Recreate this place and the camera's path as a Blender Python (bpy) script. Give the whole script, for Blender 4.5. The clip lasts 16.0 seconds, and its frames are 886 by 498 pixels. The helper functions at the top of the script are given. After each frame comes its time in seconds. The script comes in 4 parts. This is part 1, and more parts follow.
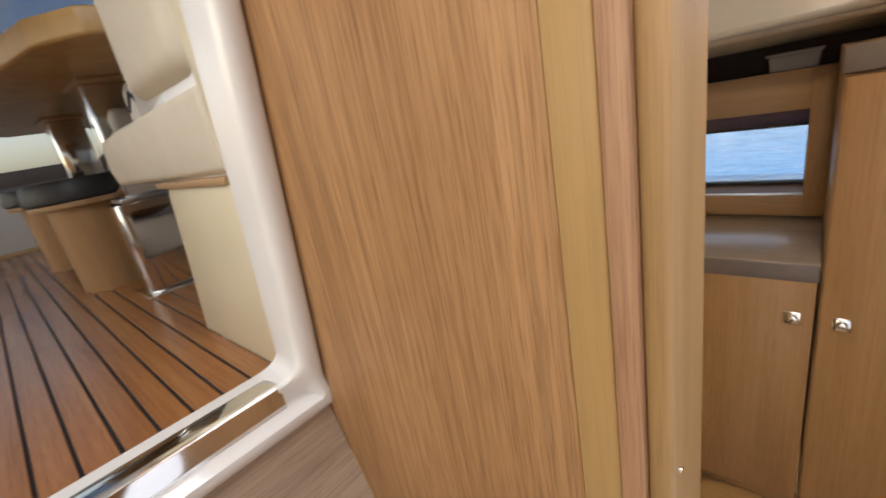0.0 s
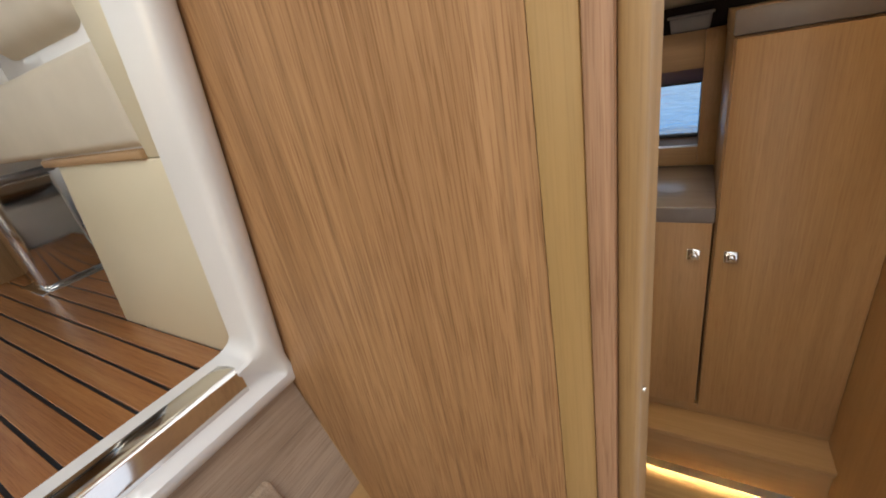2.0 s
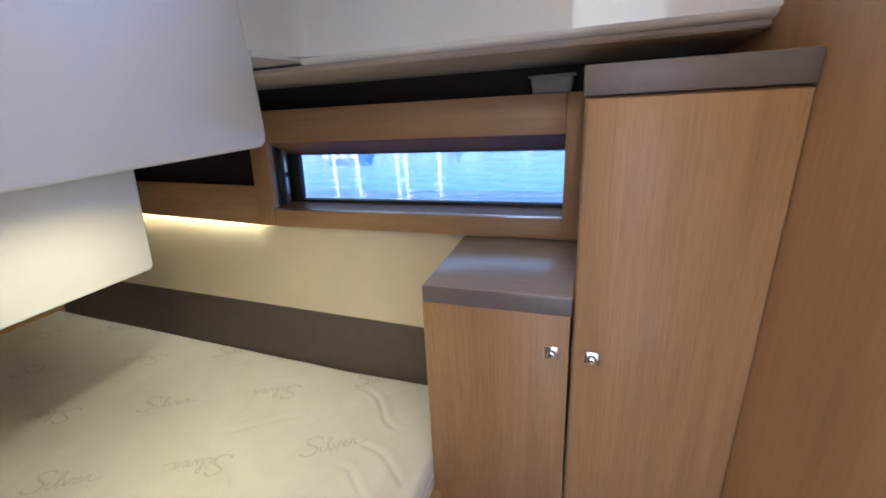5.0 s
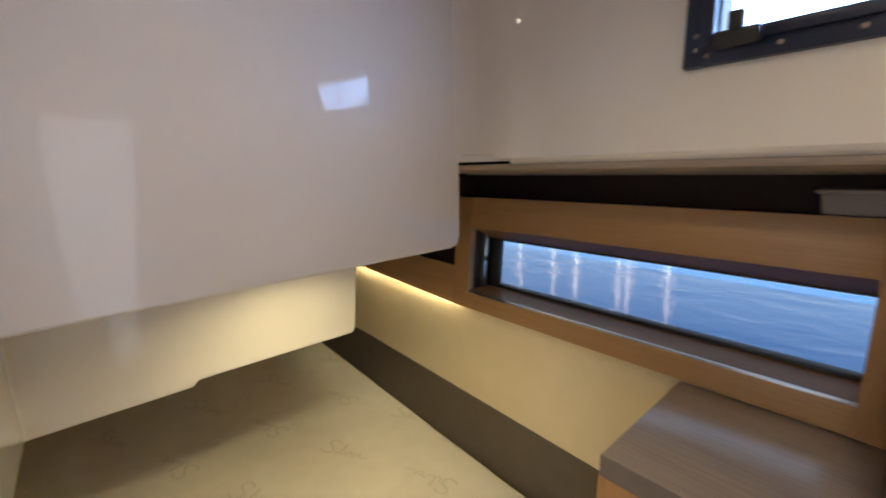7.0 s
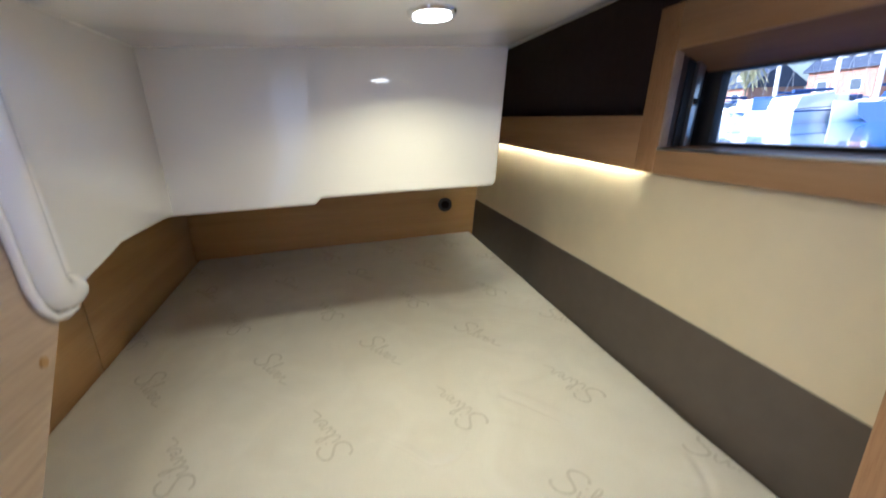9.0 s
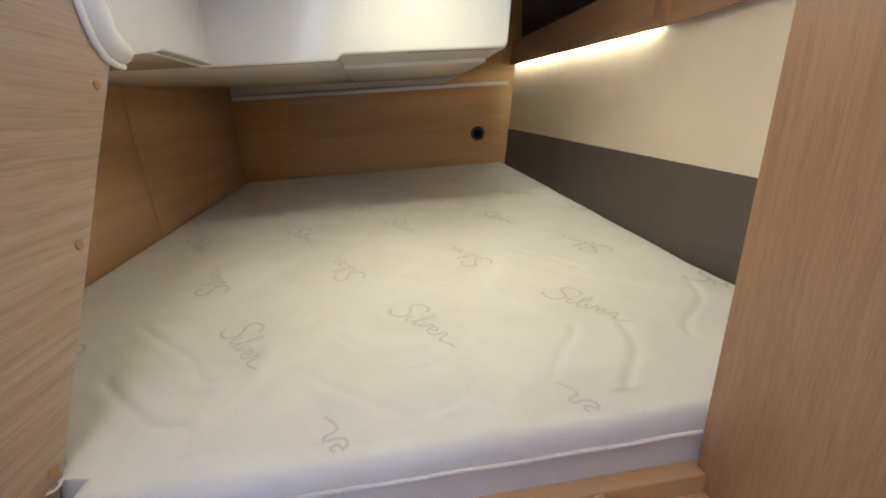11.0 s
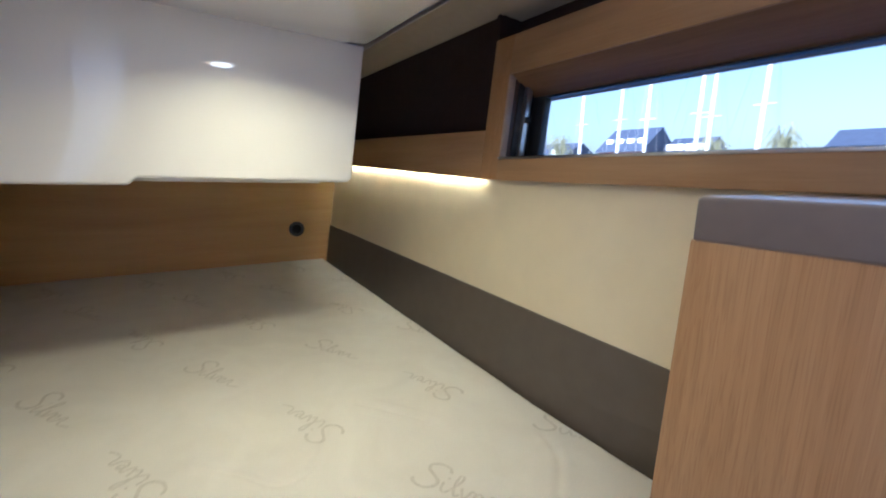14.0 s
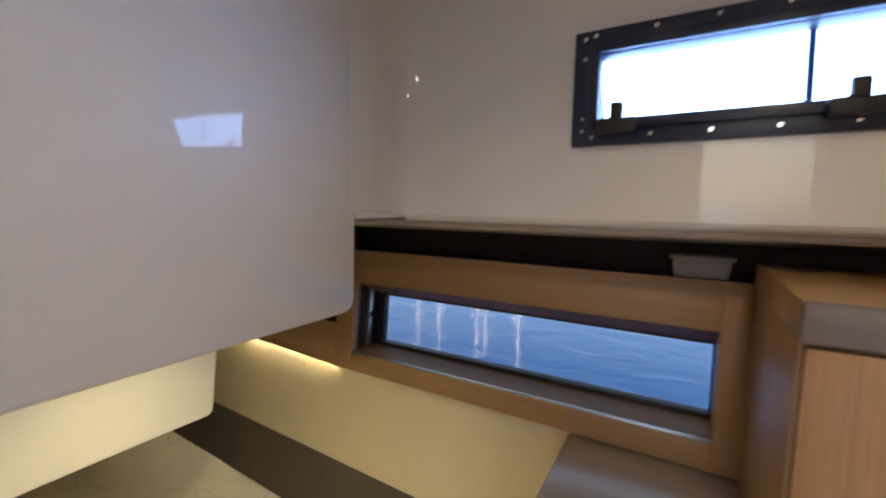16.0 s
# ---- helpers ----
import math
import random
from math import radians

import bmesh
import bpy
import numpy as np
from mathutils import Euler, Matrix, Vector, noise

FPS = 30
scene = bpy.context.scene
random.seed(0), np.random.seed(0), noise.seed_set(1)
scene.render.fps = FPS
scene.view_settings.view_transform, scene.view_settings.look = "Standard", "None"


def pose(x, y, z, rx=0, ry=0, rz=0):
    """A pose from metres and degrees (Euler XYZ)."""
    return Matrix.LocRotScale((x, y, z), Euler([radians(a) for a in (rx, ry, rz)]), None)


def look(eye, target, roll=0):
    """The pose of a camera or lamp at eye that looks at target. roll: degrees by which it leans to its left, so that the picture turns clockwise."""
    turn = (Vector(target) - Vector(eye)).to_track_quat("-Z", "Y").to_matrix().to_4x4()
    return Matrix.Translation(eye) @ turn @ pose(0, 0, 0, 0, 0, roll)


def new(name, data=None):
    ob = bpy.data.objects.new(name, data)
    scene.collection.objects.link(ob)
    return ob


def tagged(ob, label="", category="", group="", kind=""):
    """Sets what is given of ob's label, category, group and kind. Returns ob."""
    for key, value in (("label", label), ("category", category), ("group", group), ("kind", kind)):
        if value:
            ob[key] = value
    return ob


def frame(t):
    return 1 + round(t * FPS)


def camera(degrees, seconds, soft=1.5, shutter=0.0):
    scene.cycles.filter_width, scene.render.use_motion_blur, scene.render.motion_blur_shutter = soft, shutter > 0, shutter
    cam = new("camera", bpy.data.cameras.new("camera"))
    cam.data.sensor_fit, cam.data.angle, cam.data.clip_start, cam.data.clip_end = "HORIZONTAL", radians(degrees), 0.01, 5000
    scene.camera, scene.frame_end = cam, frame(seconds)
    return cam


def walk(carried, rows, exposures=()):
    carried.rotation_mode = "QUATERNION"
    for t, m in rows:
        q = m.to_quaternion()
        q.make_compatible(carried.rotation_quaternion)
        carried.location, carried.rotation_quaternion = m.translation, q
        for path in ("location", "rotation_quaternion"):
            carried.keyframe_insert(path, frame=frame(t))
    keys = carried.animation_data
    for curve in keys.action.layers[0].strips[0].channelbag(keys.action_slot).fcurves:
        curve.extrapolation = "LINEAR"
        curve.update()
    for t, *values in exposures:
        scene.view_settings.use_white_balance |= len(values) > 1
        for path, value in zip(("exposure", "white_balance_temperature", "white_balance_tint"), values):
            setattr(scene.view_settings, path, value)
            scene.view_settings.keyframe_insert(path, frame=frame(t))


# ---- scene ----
cam = camera(94.1, 16.0, soft=1.8, shutter=0.5)
PATH = [
    (0, (-0.007, -0.395, 1.527), (-1.327, 0.976, 0.911), -10.9),
    (0.5, (-0.018, -0.368, 1.525), (-1.193, 1.119, 0.887), -11.2),
    (1, (-0.03, -0.35, 1.517), (-1.138, 1.177, 0.855), -10.6),
    (1.5, (-0.036, -0.363, 1.521), (-1.075, 1.185, 0.799), -11.1),
    (2, (-0.046, -0.432, 1.54), (-1.057, 1.076, 0.7), -11.5),
    (2.5, (-0.04, -0.443, 1.522), (-0.869, 1.172, 0.683), -11.1),
    (3, (-0.013, -0.384, 1.5), (-0.546, 1.366, 0.694), -8.7),
    (3.2, (-0.007, -0.362, 1.494), (-0.468, 1.418, 0.707), -7.6),
    (5.3, (0.04, 0.037, 1.466), (-0.665, 1.784, 0.795), -3.0),
    (5.5, (0.018, 0.068, 1.483), (-0.759, 1.795, 0.841), -3.2),
    (6, (0.019, 0.135, 1.543), (-0.98, 1.792, 1.037), -3.0),
    (6.5, (0.016, 0.161, 1.583), (-1.214, 1.68, 1.16), -2.6),
    (7, (-0.003, 0.185, 1.587), (-1.488, 1.464, 1.187), -1.8),
    (7.5, (-0.11, 0.225, 1.522), (-1.771, 1.242, 1.069), -0.9),
    (8, (-0.149, 0.317, 1.466), (-1.924, 1.076, 0.944), -0.9),
    (8.5, (-0.183, 0.385, 1.38), (-1.993, 0.97, 0.761), -1.5),
    (9, (-0.139, 0.412, 1.170), (-1.998, 0.867, 0.591), -2.6),
    (9.5, (-0.104, 0.405, 0.978), (-1.974, 0.752, 0.359), -4.0),
    (9.7, (-0.065, 0.415, 0.926), (-1.942, 0.71, 0.3), -4.5),
    (11.8, (0.068, 0.483, 0.798), (-1.818, 0.698, 0.17), -3.8),
    (12, (0.06, 0.486, 0.814), (-1.829, 0.738, 0.208), -3.4),
    (12.5, (0.014, 0.458, 0.876), (-1.863, 0.887, 0.336), -1.6),
    (13, (-0.059, 0.439, 0.924), (-1.898, 1.063, 0.446), -0.2),
    (13.5, (-0.098, 0.430, 0.962), (-1.841, 1.325, 0.562), 1.3),
    (14, (-0.139, 0.41, 1.015), (-1.769, 1.515, 0.662), 1.7),
    (14.5, (-0.189, 0.353, 1.134), (-1.661, 1.672, 0.831), 2.0),
    (15, (-0.195, 0.280, 1.297), (-1.515, 1.760, 1.040), 2.1),
    (15.5, (-0.166, 0.216, 1.491), (-1.362, 1.806, 1.289), 1.4),
    (16, (-0.119, 0.193, 1.625), (-1.125, 1.909, 1.418), 0.8),
]
EXPOSURES = [
    (0.0, 0.42, 6900, 10),
    (1.5, 0.42, 6900, 10),
    (2.0, 0.2, 6700, 8),
    (3.2, 0.58, 5850, 10),
    (5.5, 0.83, 4800, 12),
    (6.5, 0.46, 5850, 10),
    (7.5, 0.58, 6200, 10),
    (8.0, 0.56, 5600, 10),
    (8.5, 0.72, 4800, 12),
    (9.0, 0.88, 4750, 13),
    (9.5, 0.92, 4750, 13),
    (12.0, 1.02, 4780, 14),
    (13.5, 0.82, 4600, 13),
    (14.5, 0.88, 4750, 14),
    (15.0, 0.76, 4750, 18),
    (15.5, 0.52, 5200, 12),
    (16.0, 0.38, 5900, 10),
]
walk(cam, [(t, look(eye, target, roll)) for t, eye, target, roll in PATH], EXPOSURES)


# ---- world, sun and large lights ----
world = bpy.data.worlds.new("sky")
scene.world = world
world.use_nodes = True
wn = world.node_tree
sky = wn.nodes.new("ShaderNodeTexSky")
sky.sky_type = 'NISHITA'
sky.sun_disc = False
sky.dust_density = 3.0
sky.ozone_density = 0.25
sky.sun_elevation = radians(32)
sky.sun_rotation = radians(187)
haze = wn.nodes.new("ShaderNodeHueSaturation")
haze.inputs["Saturation"].default_value = 0.76
wn.links.new(sky.outputs[0], haze.inputs["Color"])
wn.links.new(haze.outputs[0], wn.nodes["Background"].inputs[0])
wn.nodes["Background"].inputs[1].default_value = 0.15

sun_data = bpy.data.lights.new("sun", 'SUN')
sun_data.energy, sun_data.angle, sun_data.color = 5.0, radians(0.5), (1.0, 0.93, 0.82)
sun = new("sun", sun_data)
sun.matrix_world = look((-1, -8, 5.0), (0, 0, 0))


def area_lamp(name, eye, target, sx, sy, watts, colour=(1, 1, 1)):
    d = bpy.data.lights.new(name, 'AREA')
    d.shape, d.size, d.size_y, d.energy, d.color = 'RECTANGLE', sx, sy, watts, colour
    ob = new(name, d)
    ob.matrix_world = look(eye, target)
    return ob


# First lamp is an added fill above the companionway, in an invented roof opening.
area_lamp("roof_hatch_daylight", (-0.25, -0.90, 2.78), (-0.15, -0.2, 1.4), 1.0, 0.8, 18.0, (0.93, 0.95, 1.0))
area_lamp("hatch_daylight", (-0.01, 1.238, 1.880), (-0.10, 0.455, 1.43), 0.60, 0.18, 2.6, (0.36, 0.56, 1.0))
area_lamp("companionway_daylight", (0.165, -0.02, 0.95), (-0.86, 0.42, 0.65), 0.42, 1.5, 2.0, (0.74, 0.83, 1.0))


def downlight(name, x, y, z, watts, colour, spread, size=0.07):
    d = bpy.data.lights.new(name, 'AREA')
    d.shape, d.size, d.energy, d.color = 'DISK', size, watts, colour
    ob = new(name, d)
    d.spread = radians(spread)
    ob.matrix_world = look((x, y, z), (x, y + 0.001, z - 1))
    return ob


downlight("berth_spot_lamp", -0.97, 0.615, 1.358, 2.6, (1.0, 0.79, 0.38), 145)
SPOTS = ((-0.36, 0.36), (0.10, 0.36))
for (sx, sy), watts in zip(SPOTS, (0.35, 1.9)):
    downlight("ceiling_spot_lamp", sx, sy, 2.197, watts, (1.0, 0.75, 0.40), 140)

# ---- materials ----

def mat(name):
    m = bpy.data.materials.new(name)
    m.use_nodes = True
    nt = m.node_tree
    return m, nt, nt.nodes["Principled BSDF"]


def node(nt, kind, **kw):
    n = nt.nodes.new(kind)
    for k, v in kw.items():
        n.inputs[k.replace("_", " ")].default_value = v
    return n


def coords(nt, scale=(1, 1, 1), rot=(0, 0, 0)):
    tc = nt.nodes.new("ShaderNodeTexCoord")
    mp = nt.nodes.new("ShaderNodeMapping")
    mp.inputs["Scale"].default_value = scale
    mp.inputs["Rotation"].default_value = rot
    nt.links.new(tc.outputs["Object"], mp.inputs[0])
    return mp.outputs[0]


def ramp(nt, fac, stops):
    r = nt.nodes.new("ShaderNodeValToRGB")
    el = r.color_ramp.elements
    while len(el) < len(stops):
        el.new(0.5)
    for e, (p, c) in zip(el, stops):
        e.position, e.color = p, (*c, 1)
    nt.links.new(fac, r.inputs[0])
    return r.outputs[0]


def mix(nt, a, b, fac, mode='MIX'):
    n = nt.nodes.new("ShaderNodeMix")
    n.data_type, n.blend_type = 'RGBA', mode
    for i, v in ((0, fac), (6, a), (7, b)):
        if isinstance(v, (int, float)):
            n.inputs[i].default_value = v
        elif isinstance(v, tuple):
            n.inputs[i].default_value = (*v, 1)
        else:
            nt.links.new(v, n.inputs[i])
    return n.outputs[2]


def bump(nt, b, height, strength, distance=0.001):
    n = nt.nodes.new("ShaderNodeBump")
    n.inputs["Strength"].default_value, n.inputs["Distance"].default_value = strength, distance
    nt.links.new(height, n.inputs["Height"])
    nt.links.new(n.outputs[0], b.inputs["Normal"])


def wood(name, light, mid, dark, axis=2, rough=0.42, streak=1.0, spec=0.4, pores=0.45, deep=0.62):
    """Veneer whose grain runs along axis (0, 1 or 2)."""
    m, nt, b = mat(name)

    def sc(across, along):
        s = [across] * 3
        s[axis] = along
        return tuple(s)
    broad = node(nt, "ShaderNodeTexNoise", Scale=1.0, Detail=3.0, Roughness=0.55, Distortion=0.35)
    nt.links.new(coords(nt, sc(11, 0.8)), broad.inputs["Vector"])
    fine = node(nt, "ShaderNodeTexNoise", Scale=1.0, Detail=5.0, Roughness=0.65, Distortion=0.12)
    nt.links.new(coords(nt, sc(150, 2.6)), fine.inputs["Vector"])
    pore = node(nt, "ShaderNodeTexNoise", Scale=1.0, Detail=2.0, Roughness=0.5)
    nt.links.new(coords(nt, sc(520, 14)), pore.inputs["Vector"])
    c1 = ramp(nt, broad.outputs[0], [(0.3, dark), (0.5, mid), (0.72, light)])
    c2 = ramp(nt, fine.outputs[0], [(0.34, tuple(deep * v for v in mid)), (0.52, mid), (0.7, light)])
    c = mix(nt, c1, c2, 0.5 * streak)
    p = ramp(nt, pore.outputs[0], [(0.36, (0.58, 0.5, 0.44)), (0.5, (1, 1, 1))])
    c = mix(nt, c, p, min(1.0, pores * streak), 'MULTIPLY')
    nt.links.new(c, b.inputs["Base Color"])
    b.inputs["Roughness"].default_value = rough
    b.inputs["Specular IOR Level"].default_value = spec
    bump(nt, b, pore.outputs[0], 0.25, 0.0006)
    return m


OAK_V = wood("oak_veneer_upright", (0.46, 0.275, 0.128), (0.385, 0.218, 0.094), (0.31, 0.165, 0.066), 2, 0.4, 0.8, 0.4, 0.35, 0.74)
OAK_X = wood("oak_veneer_lengthwise", (0.46, 0.29, 0.145), (0.385, 0.232, 0.108), (0.315, 0.18, 0.078), 0, 0.42, 0.6, 0.4, 0.25, 0.78)
# Next two oaks are brightened in colour to make up for weak berth light.
OAK_Y = wood("oak_veneer_crosswise", (0.64, 0.42, 0.19), (0.55, 0.345, 0.145), (0.47, 0.28, 0.108), 1, 0.42, 0.4, 0.4, 0.2, 0.85)
BERTH_OAK_LIT = wood("brightened_oak_berth_lining", (0.64, 0.42, 0.19), (0.55, 0.345, 0.145), (0.47, 0.28, 0.108), 0, 0.42, 0.4, 0.4, 0.2, 0.85)
PANEL = wood("oak_panel_grained", (0.515, 0.304, 0.15), (0.415, 0.228, 0.102), (0.285, 0.143, 0.058), 2, 0.45, 1.1, 0.25, 0.6, 0.58)
YELLOW = wood("solid_oak_yellow", (0.45, 0.285, 0.118), (0.385, 0.235, 0.086), (0.31, 0.18, 0.058), 2, 0.38, 0.35)
POST_EDGE = wood("solid_oak_post_edge", (0.37, 0.228, 0.098), (0.315, 0.185, 0.074), (0.25, 0.142, 0.052), 2, 0.5, 0.5, 0.3)
PINK = wood("solid_oak_rosy", (0.48, 0.29, 0.165), (0.38, 0.21, 0.115), (0.28, 0.14, 0.072), 2, 0.4, 1.1)
PALE = wood("pale_grey_oak", (0.53, 0.42, 0.31), (0.44, 0.33, 0.235), (0.35, 0.25, 0.17), 0, 0.45, 0.8)
COUNTER = wood("counter_laminate", (0.42, 0.365, 0.335), (0.36, 0.31, 0.285), (0.30, 0.255, 0.235), 0, 0.36, 0.6, 1.0)
COUNTER.node_tree.nodes["Principled BSDF"].inputs["Coat Weight"].default_value = 1.0
COUNTER.node_tree.nodes["Principled BSDF"].inputs["Coat Roughness"].default_value = 0.23
COUNTER.node_tree.nodes["Principled BSDF"].inputs["Coat IOR"].default_value = 1.9
PALE_Y = wood("pale_grey_oak_crosswise", (0.53, 0.42, 0.31), (0.44, 0.33, 0.235), (0.35, 0.25, 0.17), 1, 0.45, 0.9)
TEAK = wood("teak_plank", (0.50, 0.235, 0.085), (0.40, 0.17, 0.058), (0.29, 0.115, 0.036), 0, 0.27, 0.8, 0.7)


def plain(name, colour, rough=0.5, metal=0.0, vary=0.06, scale=30.0, relief=0.0, relief_scale=400.0, coat=0.0, spec=0.5):
    m, nt, b = mat(name)
    n = node(nt, "ShaderNodeTexNoise", Scale=scale, Detail=4.0)
    nt.links.new(coords(nt), n.inputs["Vector"])
    lo, hi = tuple(max(0, v * (1 - vary)) for v in colour), tuple(min(1, v * (1 + vary)) for v in colour)
    nt.links.new(ramp(nt, n.outputs[0], [(0.3, lo), (0.7, hi)]), b.inputs["Base Color"])
    b.inputs["Roughness"].default_value, b.inputs["Metallic"].default_value = rough, metal
    b.inputs["Coat Weight"].default_value, b.inputs["Coat Roughness"].default_value = coat, 0.02
    b.inputs["Specular IOR Level"].default_value = spec
    if relief:
        r = node(nt, "ShaderNodeTexNoise", Scale=relief_scale, Detail=3.0)
        nt.links.new(coords(nt), r.inputs["Vector"])
        bump(nt, b, r.outputs[0], relief, 0.001)
    return m


GRP = plain("white_gelcoat", (0.80, 0.78, 0.745), 0.4, vary=0.015, scale=5, coat=1.0)
CREAM = plain("cream_vinyl", (0.70, 0.61, 0.42), 0.55, vary=0.03, scale=8, relief=0.12, relief_scale=700)
TAUPE = plain("taupe_vinyl", (0.104, 0.084, 0.066), 0.55, vary=0.06, scale=20, relief=0.15, relief_scale=700)
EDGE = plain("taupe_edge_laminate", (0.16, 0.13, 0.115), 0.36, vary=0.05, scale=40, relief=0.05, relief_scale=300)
DARK = plain("dark_brown_matte", (0.022, 0.011, 0.009), 0.8, vary=0.2, scale=30)
BLACK = plain("black_rubber", (0.018, 0.018, 0.019), 0.5, vary=0.1)
GLOSS_BLACK = plain("gloss_black_panel", (0.012, 0.010, 0.009), 0.10, vary=0.1, spec=0.22)
CHROME = plain("polished_steel", (0.78, 0.77, 0.75), 0.08, 1.0, vary=0.02)
BRUSHED = plain("brushed_aluminium", (0.55, 0.55, 0.56), 0.32, 1.0, vary=0.04)
CUSHION = plain("beige_leatherette", (0.60, 0.54, 0.43), 0.5, vary=0.04, scale=12, relief=0.2, relief_scale=350)
BASE = plain("cream_gelcoat", (0.74, 0.66, 0.47), 0.3, vary=0.02, scale=6, coat=0.2)
GREY_PLASTIC = plain("grey_plastic", (0.22, 0.195, 0.19), 0.45, vary=0.05)
WHITE_PLASTIC = plain("white_plastic", (0.78, 0.77, 0.75), 0.4, vary=0.02)
NAVY = plain("navy_anodised_frame", (0.012, 0.021, 0.055), 0.32, vary=0.1, spec=0.6)
CAULK = plain("black_deck_caulk", (0.012, 0.012, 0.013), 0.6)
SOFFIT = plain("beige_soffit_vinyl", (0.50, 0.43, 0.35), 0.6, vary=0.04, relief=0.1, relief_scale=500)
# Darker copy of the surround's oak: the recess shade is put into its colour.
OAK_SHADED = wood("shaded_oak_reveal", (0.29, 0.17, 0.088), (0.235, 0.132, 0.066), (0.18, 0.098, 0.047), 0, 0.5, 0.6, 0.35)
# Much darker than the oak rails beside it.
DARK_REVEAL = plain("dark_brown_side_reveal", (0.07, 0.042, 0.032), 0.5, vary=0.12, scale=25)
SOLE = wood("cabin_sole_oak", (0.56, 0.40, 0.21), (0.47, 0.31, 0.145), (0.38, 0.23, 0.095), 0, 0.35, 0.7)
INK = plain("grey_woven_print", (0.56, 0.525, 0.46), 0.8, vary=0.1, scale=200)


def fabric():
    m, nt, b = mat("quilted_mattress_ticking")
    big = node(nt, "ShaderNodeTexNoise", Scale=5.0, Detail=2.0, Distortion=1.2)
    nt.links.new(coords(nt), big.inputs["Vector"])
    weave = node(nt, "ShaderNodeTexNoise", Scale=420.0, Detail=2.0)
    nt.links.new(coords(nt), weave.inputs["Vector"])
    c = ramp(nt, big.outputs[0], [(0.3, (0.66, 0.625, 0.555)), (0.7, (0.72, 0.69, 0.62))])
    nt.links.new(mix(nt, c, ramp(nt, weave.outputs[0], [(0.3, (0.88, 0.88, 0.86)), (0.6, (1, 1, 1))]), 0.5, 'MULTIPLY'), b.inputs["Base Color"])
    b.inputs["Roughness"].default_value = 0.85
    b.inputs["Sheen Weight"].default_value = 0.15
    wav = node(nt, "ShaderNodeTexWave", Scale=1.3, Distortion=11.0, Detail=1.0)
    wav.inputs["Detail Scale"].default_value = 1.2
    nt.links.new(coords(nt, (1, 1, 1), (0, 0, 0.6)), wav.inputs["Vector"])
    r = ramp(nt, wav.outputs[0], [(0.0, (0, 0, 0)), (0.12, (1, 1, 1)), (1.0, (1, 1, 1))])
    h = mix(nt, r, weave.outputs[0], 0.12)
    bump(nt, b, h, 0.16, 0.006)
    return m


FABRIC = fabric()


def glass(name, tint=(1, 1, 1)):
    m, nt, b = mat(name)
    b.inputs["Base Color"].default_value = (*tint, 1)
    b.inputs["Roughness"].default_value = 0.0
    b.inputs["Transmission Weight"].default_value = 1.0
    b.inputs["IOR"].default_value = 1.05
    return m


GLASS = glass("window_glass", (0.97, 0.985, 1.0))
ACRYLIC = glass("clear_acrylic", (0.93, 0.95, 0.93))
ACRYLIC.node_tree.nodes["Principled BSDF"].inputs["IOR"].default_value = 1.3


def glow(name, colour, strength):
    m, nt, b = mat(name)
    b.inputs["Base Color"].default_value = (*colour, 1)
    b.inputs["Emission Color"].default_value = (*colour, 1)
    b.inputs["Emission Strength"].default_value = strength
    return m


LED_WARM = glow("warm_led_diffuser", (1.0, 0.84, 0.46), 54.0)
LED_FLOOR = glow("warm_floor_led", (1.0, 0.74, 0.33), 110.0)
LED_SPOT = glow("spot_led_lens", (1.0, 0.90, 0.70), 15.0)


def water():
    m, nt, b = mat("harbour_water")
    b.inputs["Base Color"].default_value = (0.0, 0.17, 0.50, 1)
    b.inputs["Roughness"].default_value = 0.05
    b.inputs["IOR"].default_value = 1.40
    b.inputs["Coat Weight"].default_value = 0.6
    b.inputs["Coat Roughness"].default_value = 0.02
    n1 = node(nt, "ShaderNodeTexNoise", Scale=1.0, Detail=3.0, Roughness=0.55, Distortion=0.6)
    nt.links.new(coords(nt, (1.5, 2.4, 1)), n1.inputs["Vector"])
    n2 = node(nt, "ShaderNodeTexNoise", Scale=1.0, Detail=2.0)
    nt.links.new(coords(nt, (5, 11, 1)), n2.inputs["Vector"])
    bump(nt, b, mix(nt, n1.outputs[0], n2.outputs[0], 0.09), 0.22, 0.10)
    return m


WATER = water()


def bricks():
    m, nt, b = mat("far_red_brick")
    t = nt.nodes.new("ShaderNodeTexBrick")
    t.inputs["Color1"].default_value, t.inputs["Color2"].default_value = (0.36, 0.15, 0.10, 1), (0.44, 0.20, 0.13, 1)
    t.inputs["Mortar"].default_value = (0.45, 0.36, 0.30, 1)
    t.inputs["Scale"].default_value = 4.0
    nt.links.new(coords(nt, (1, 1, 1), (radians(90), 0, 0)), t.inputs["Vector"])
    nt.links.new(t.outputs[0], b.inputs["Base Color"])
    b.inputs["Roughness"].default_value = 0.85
    return m


BRICK = bricks()
SLATE = plain("blue_slate_roof", (0.06, 0.075, 0.12), 0.6, vary=0.15, scale=2)
HULL_WHITE = plain("white_boat_hull", (0.8, 0.8, 0.8), 0.25, vary=0.02)
HULL_BLUE = plain("blue_boat_canvas", (0.03, 0.07, 0.22), 0.6, vary=0.1)
MAST = plain("white_painted_mast", (0.88, 0.87, 0.85), 0.4)
QUAY = plain("quay_stone", (0.33, 0.31, 0.29), 0.8, vary=0.15, scale=1.5)
FAR_GLASS = plain("far_window_glass", (0.08, 0.10, 0.13), 0.15)

# ---- mesh helpers ----


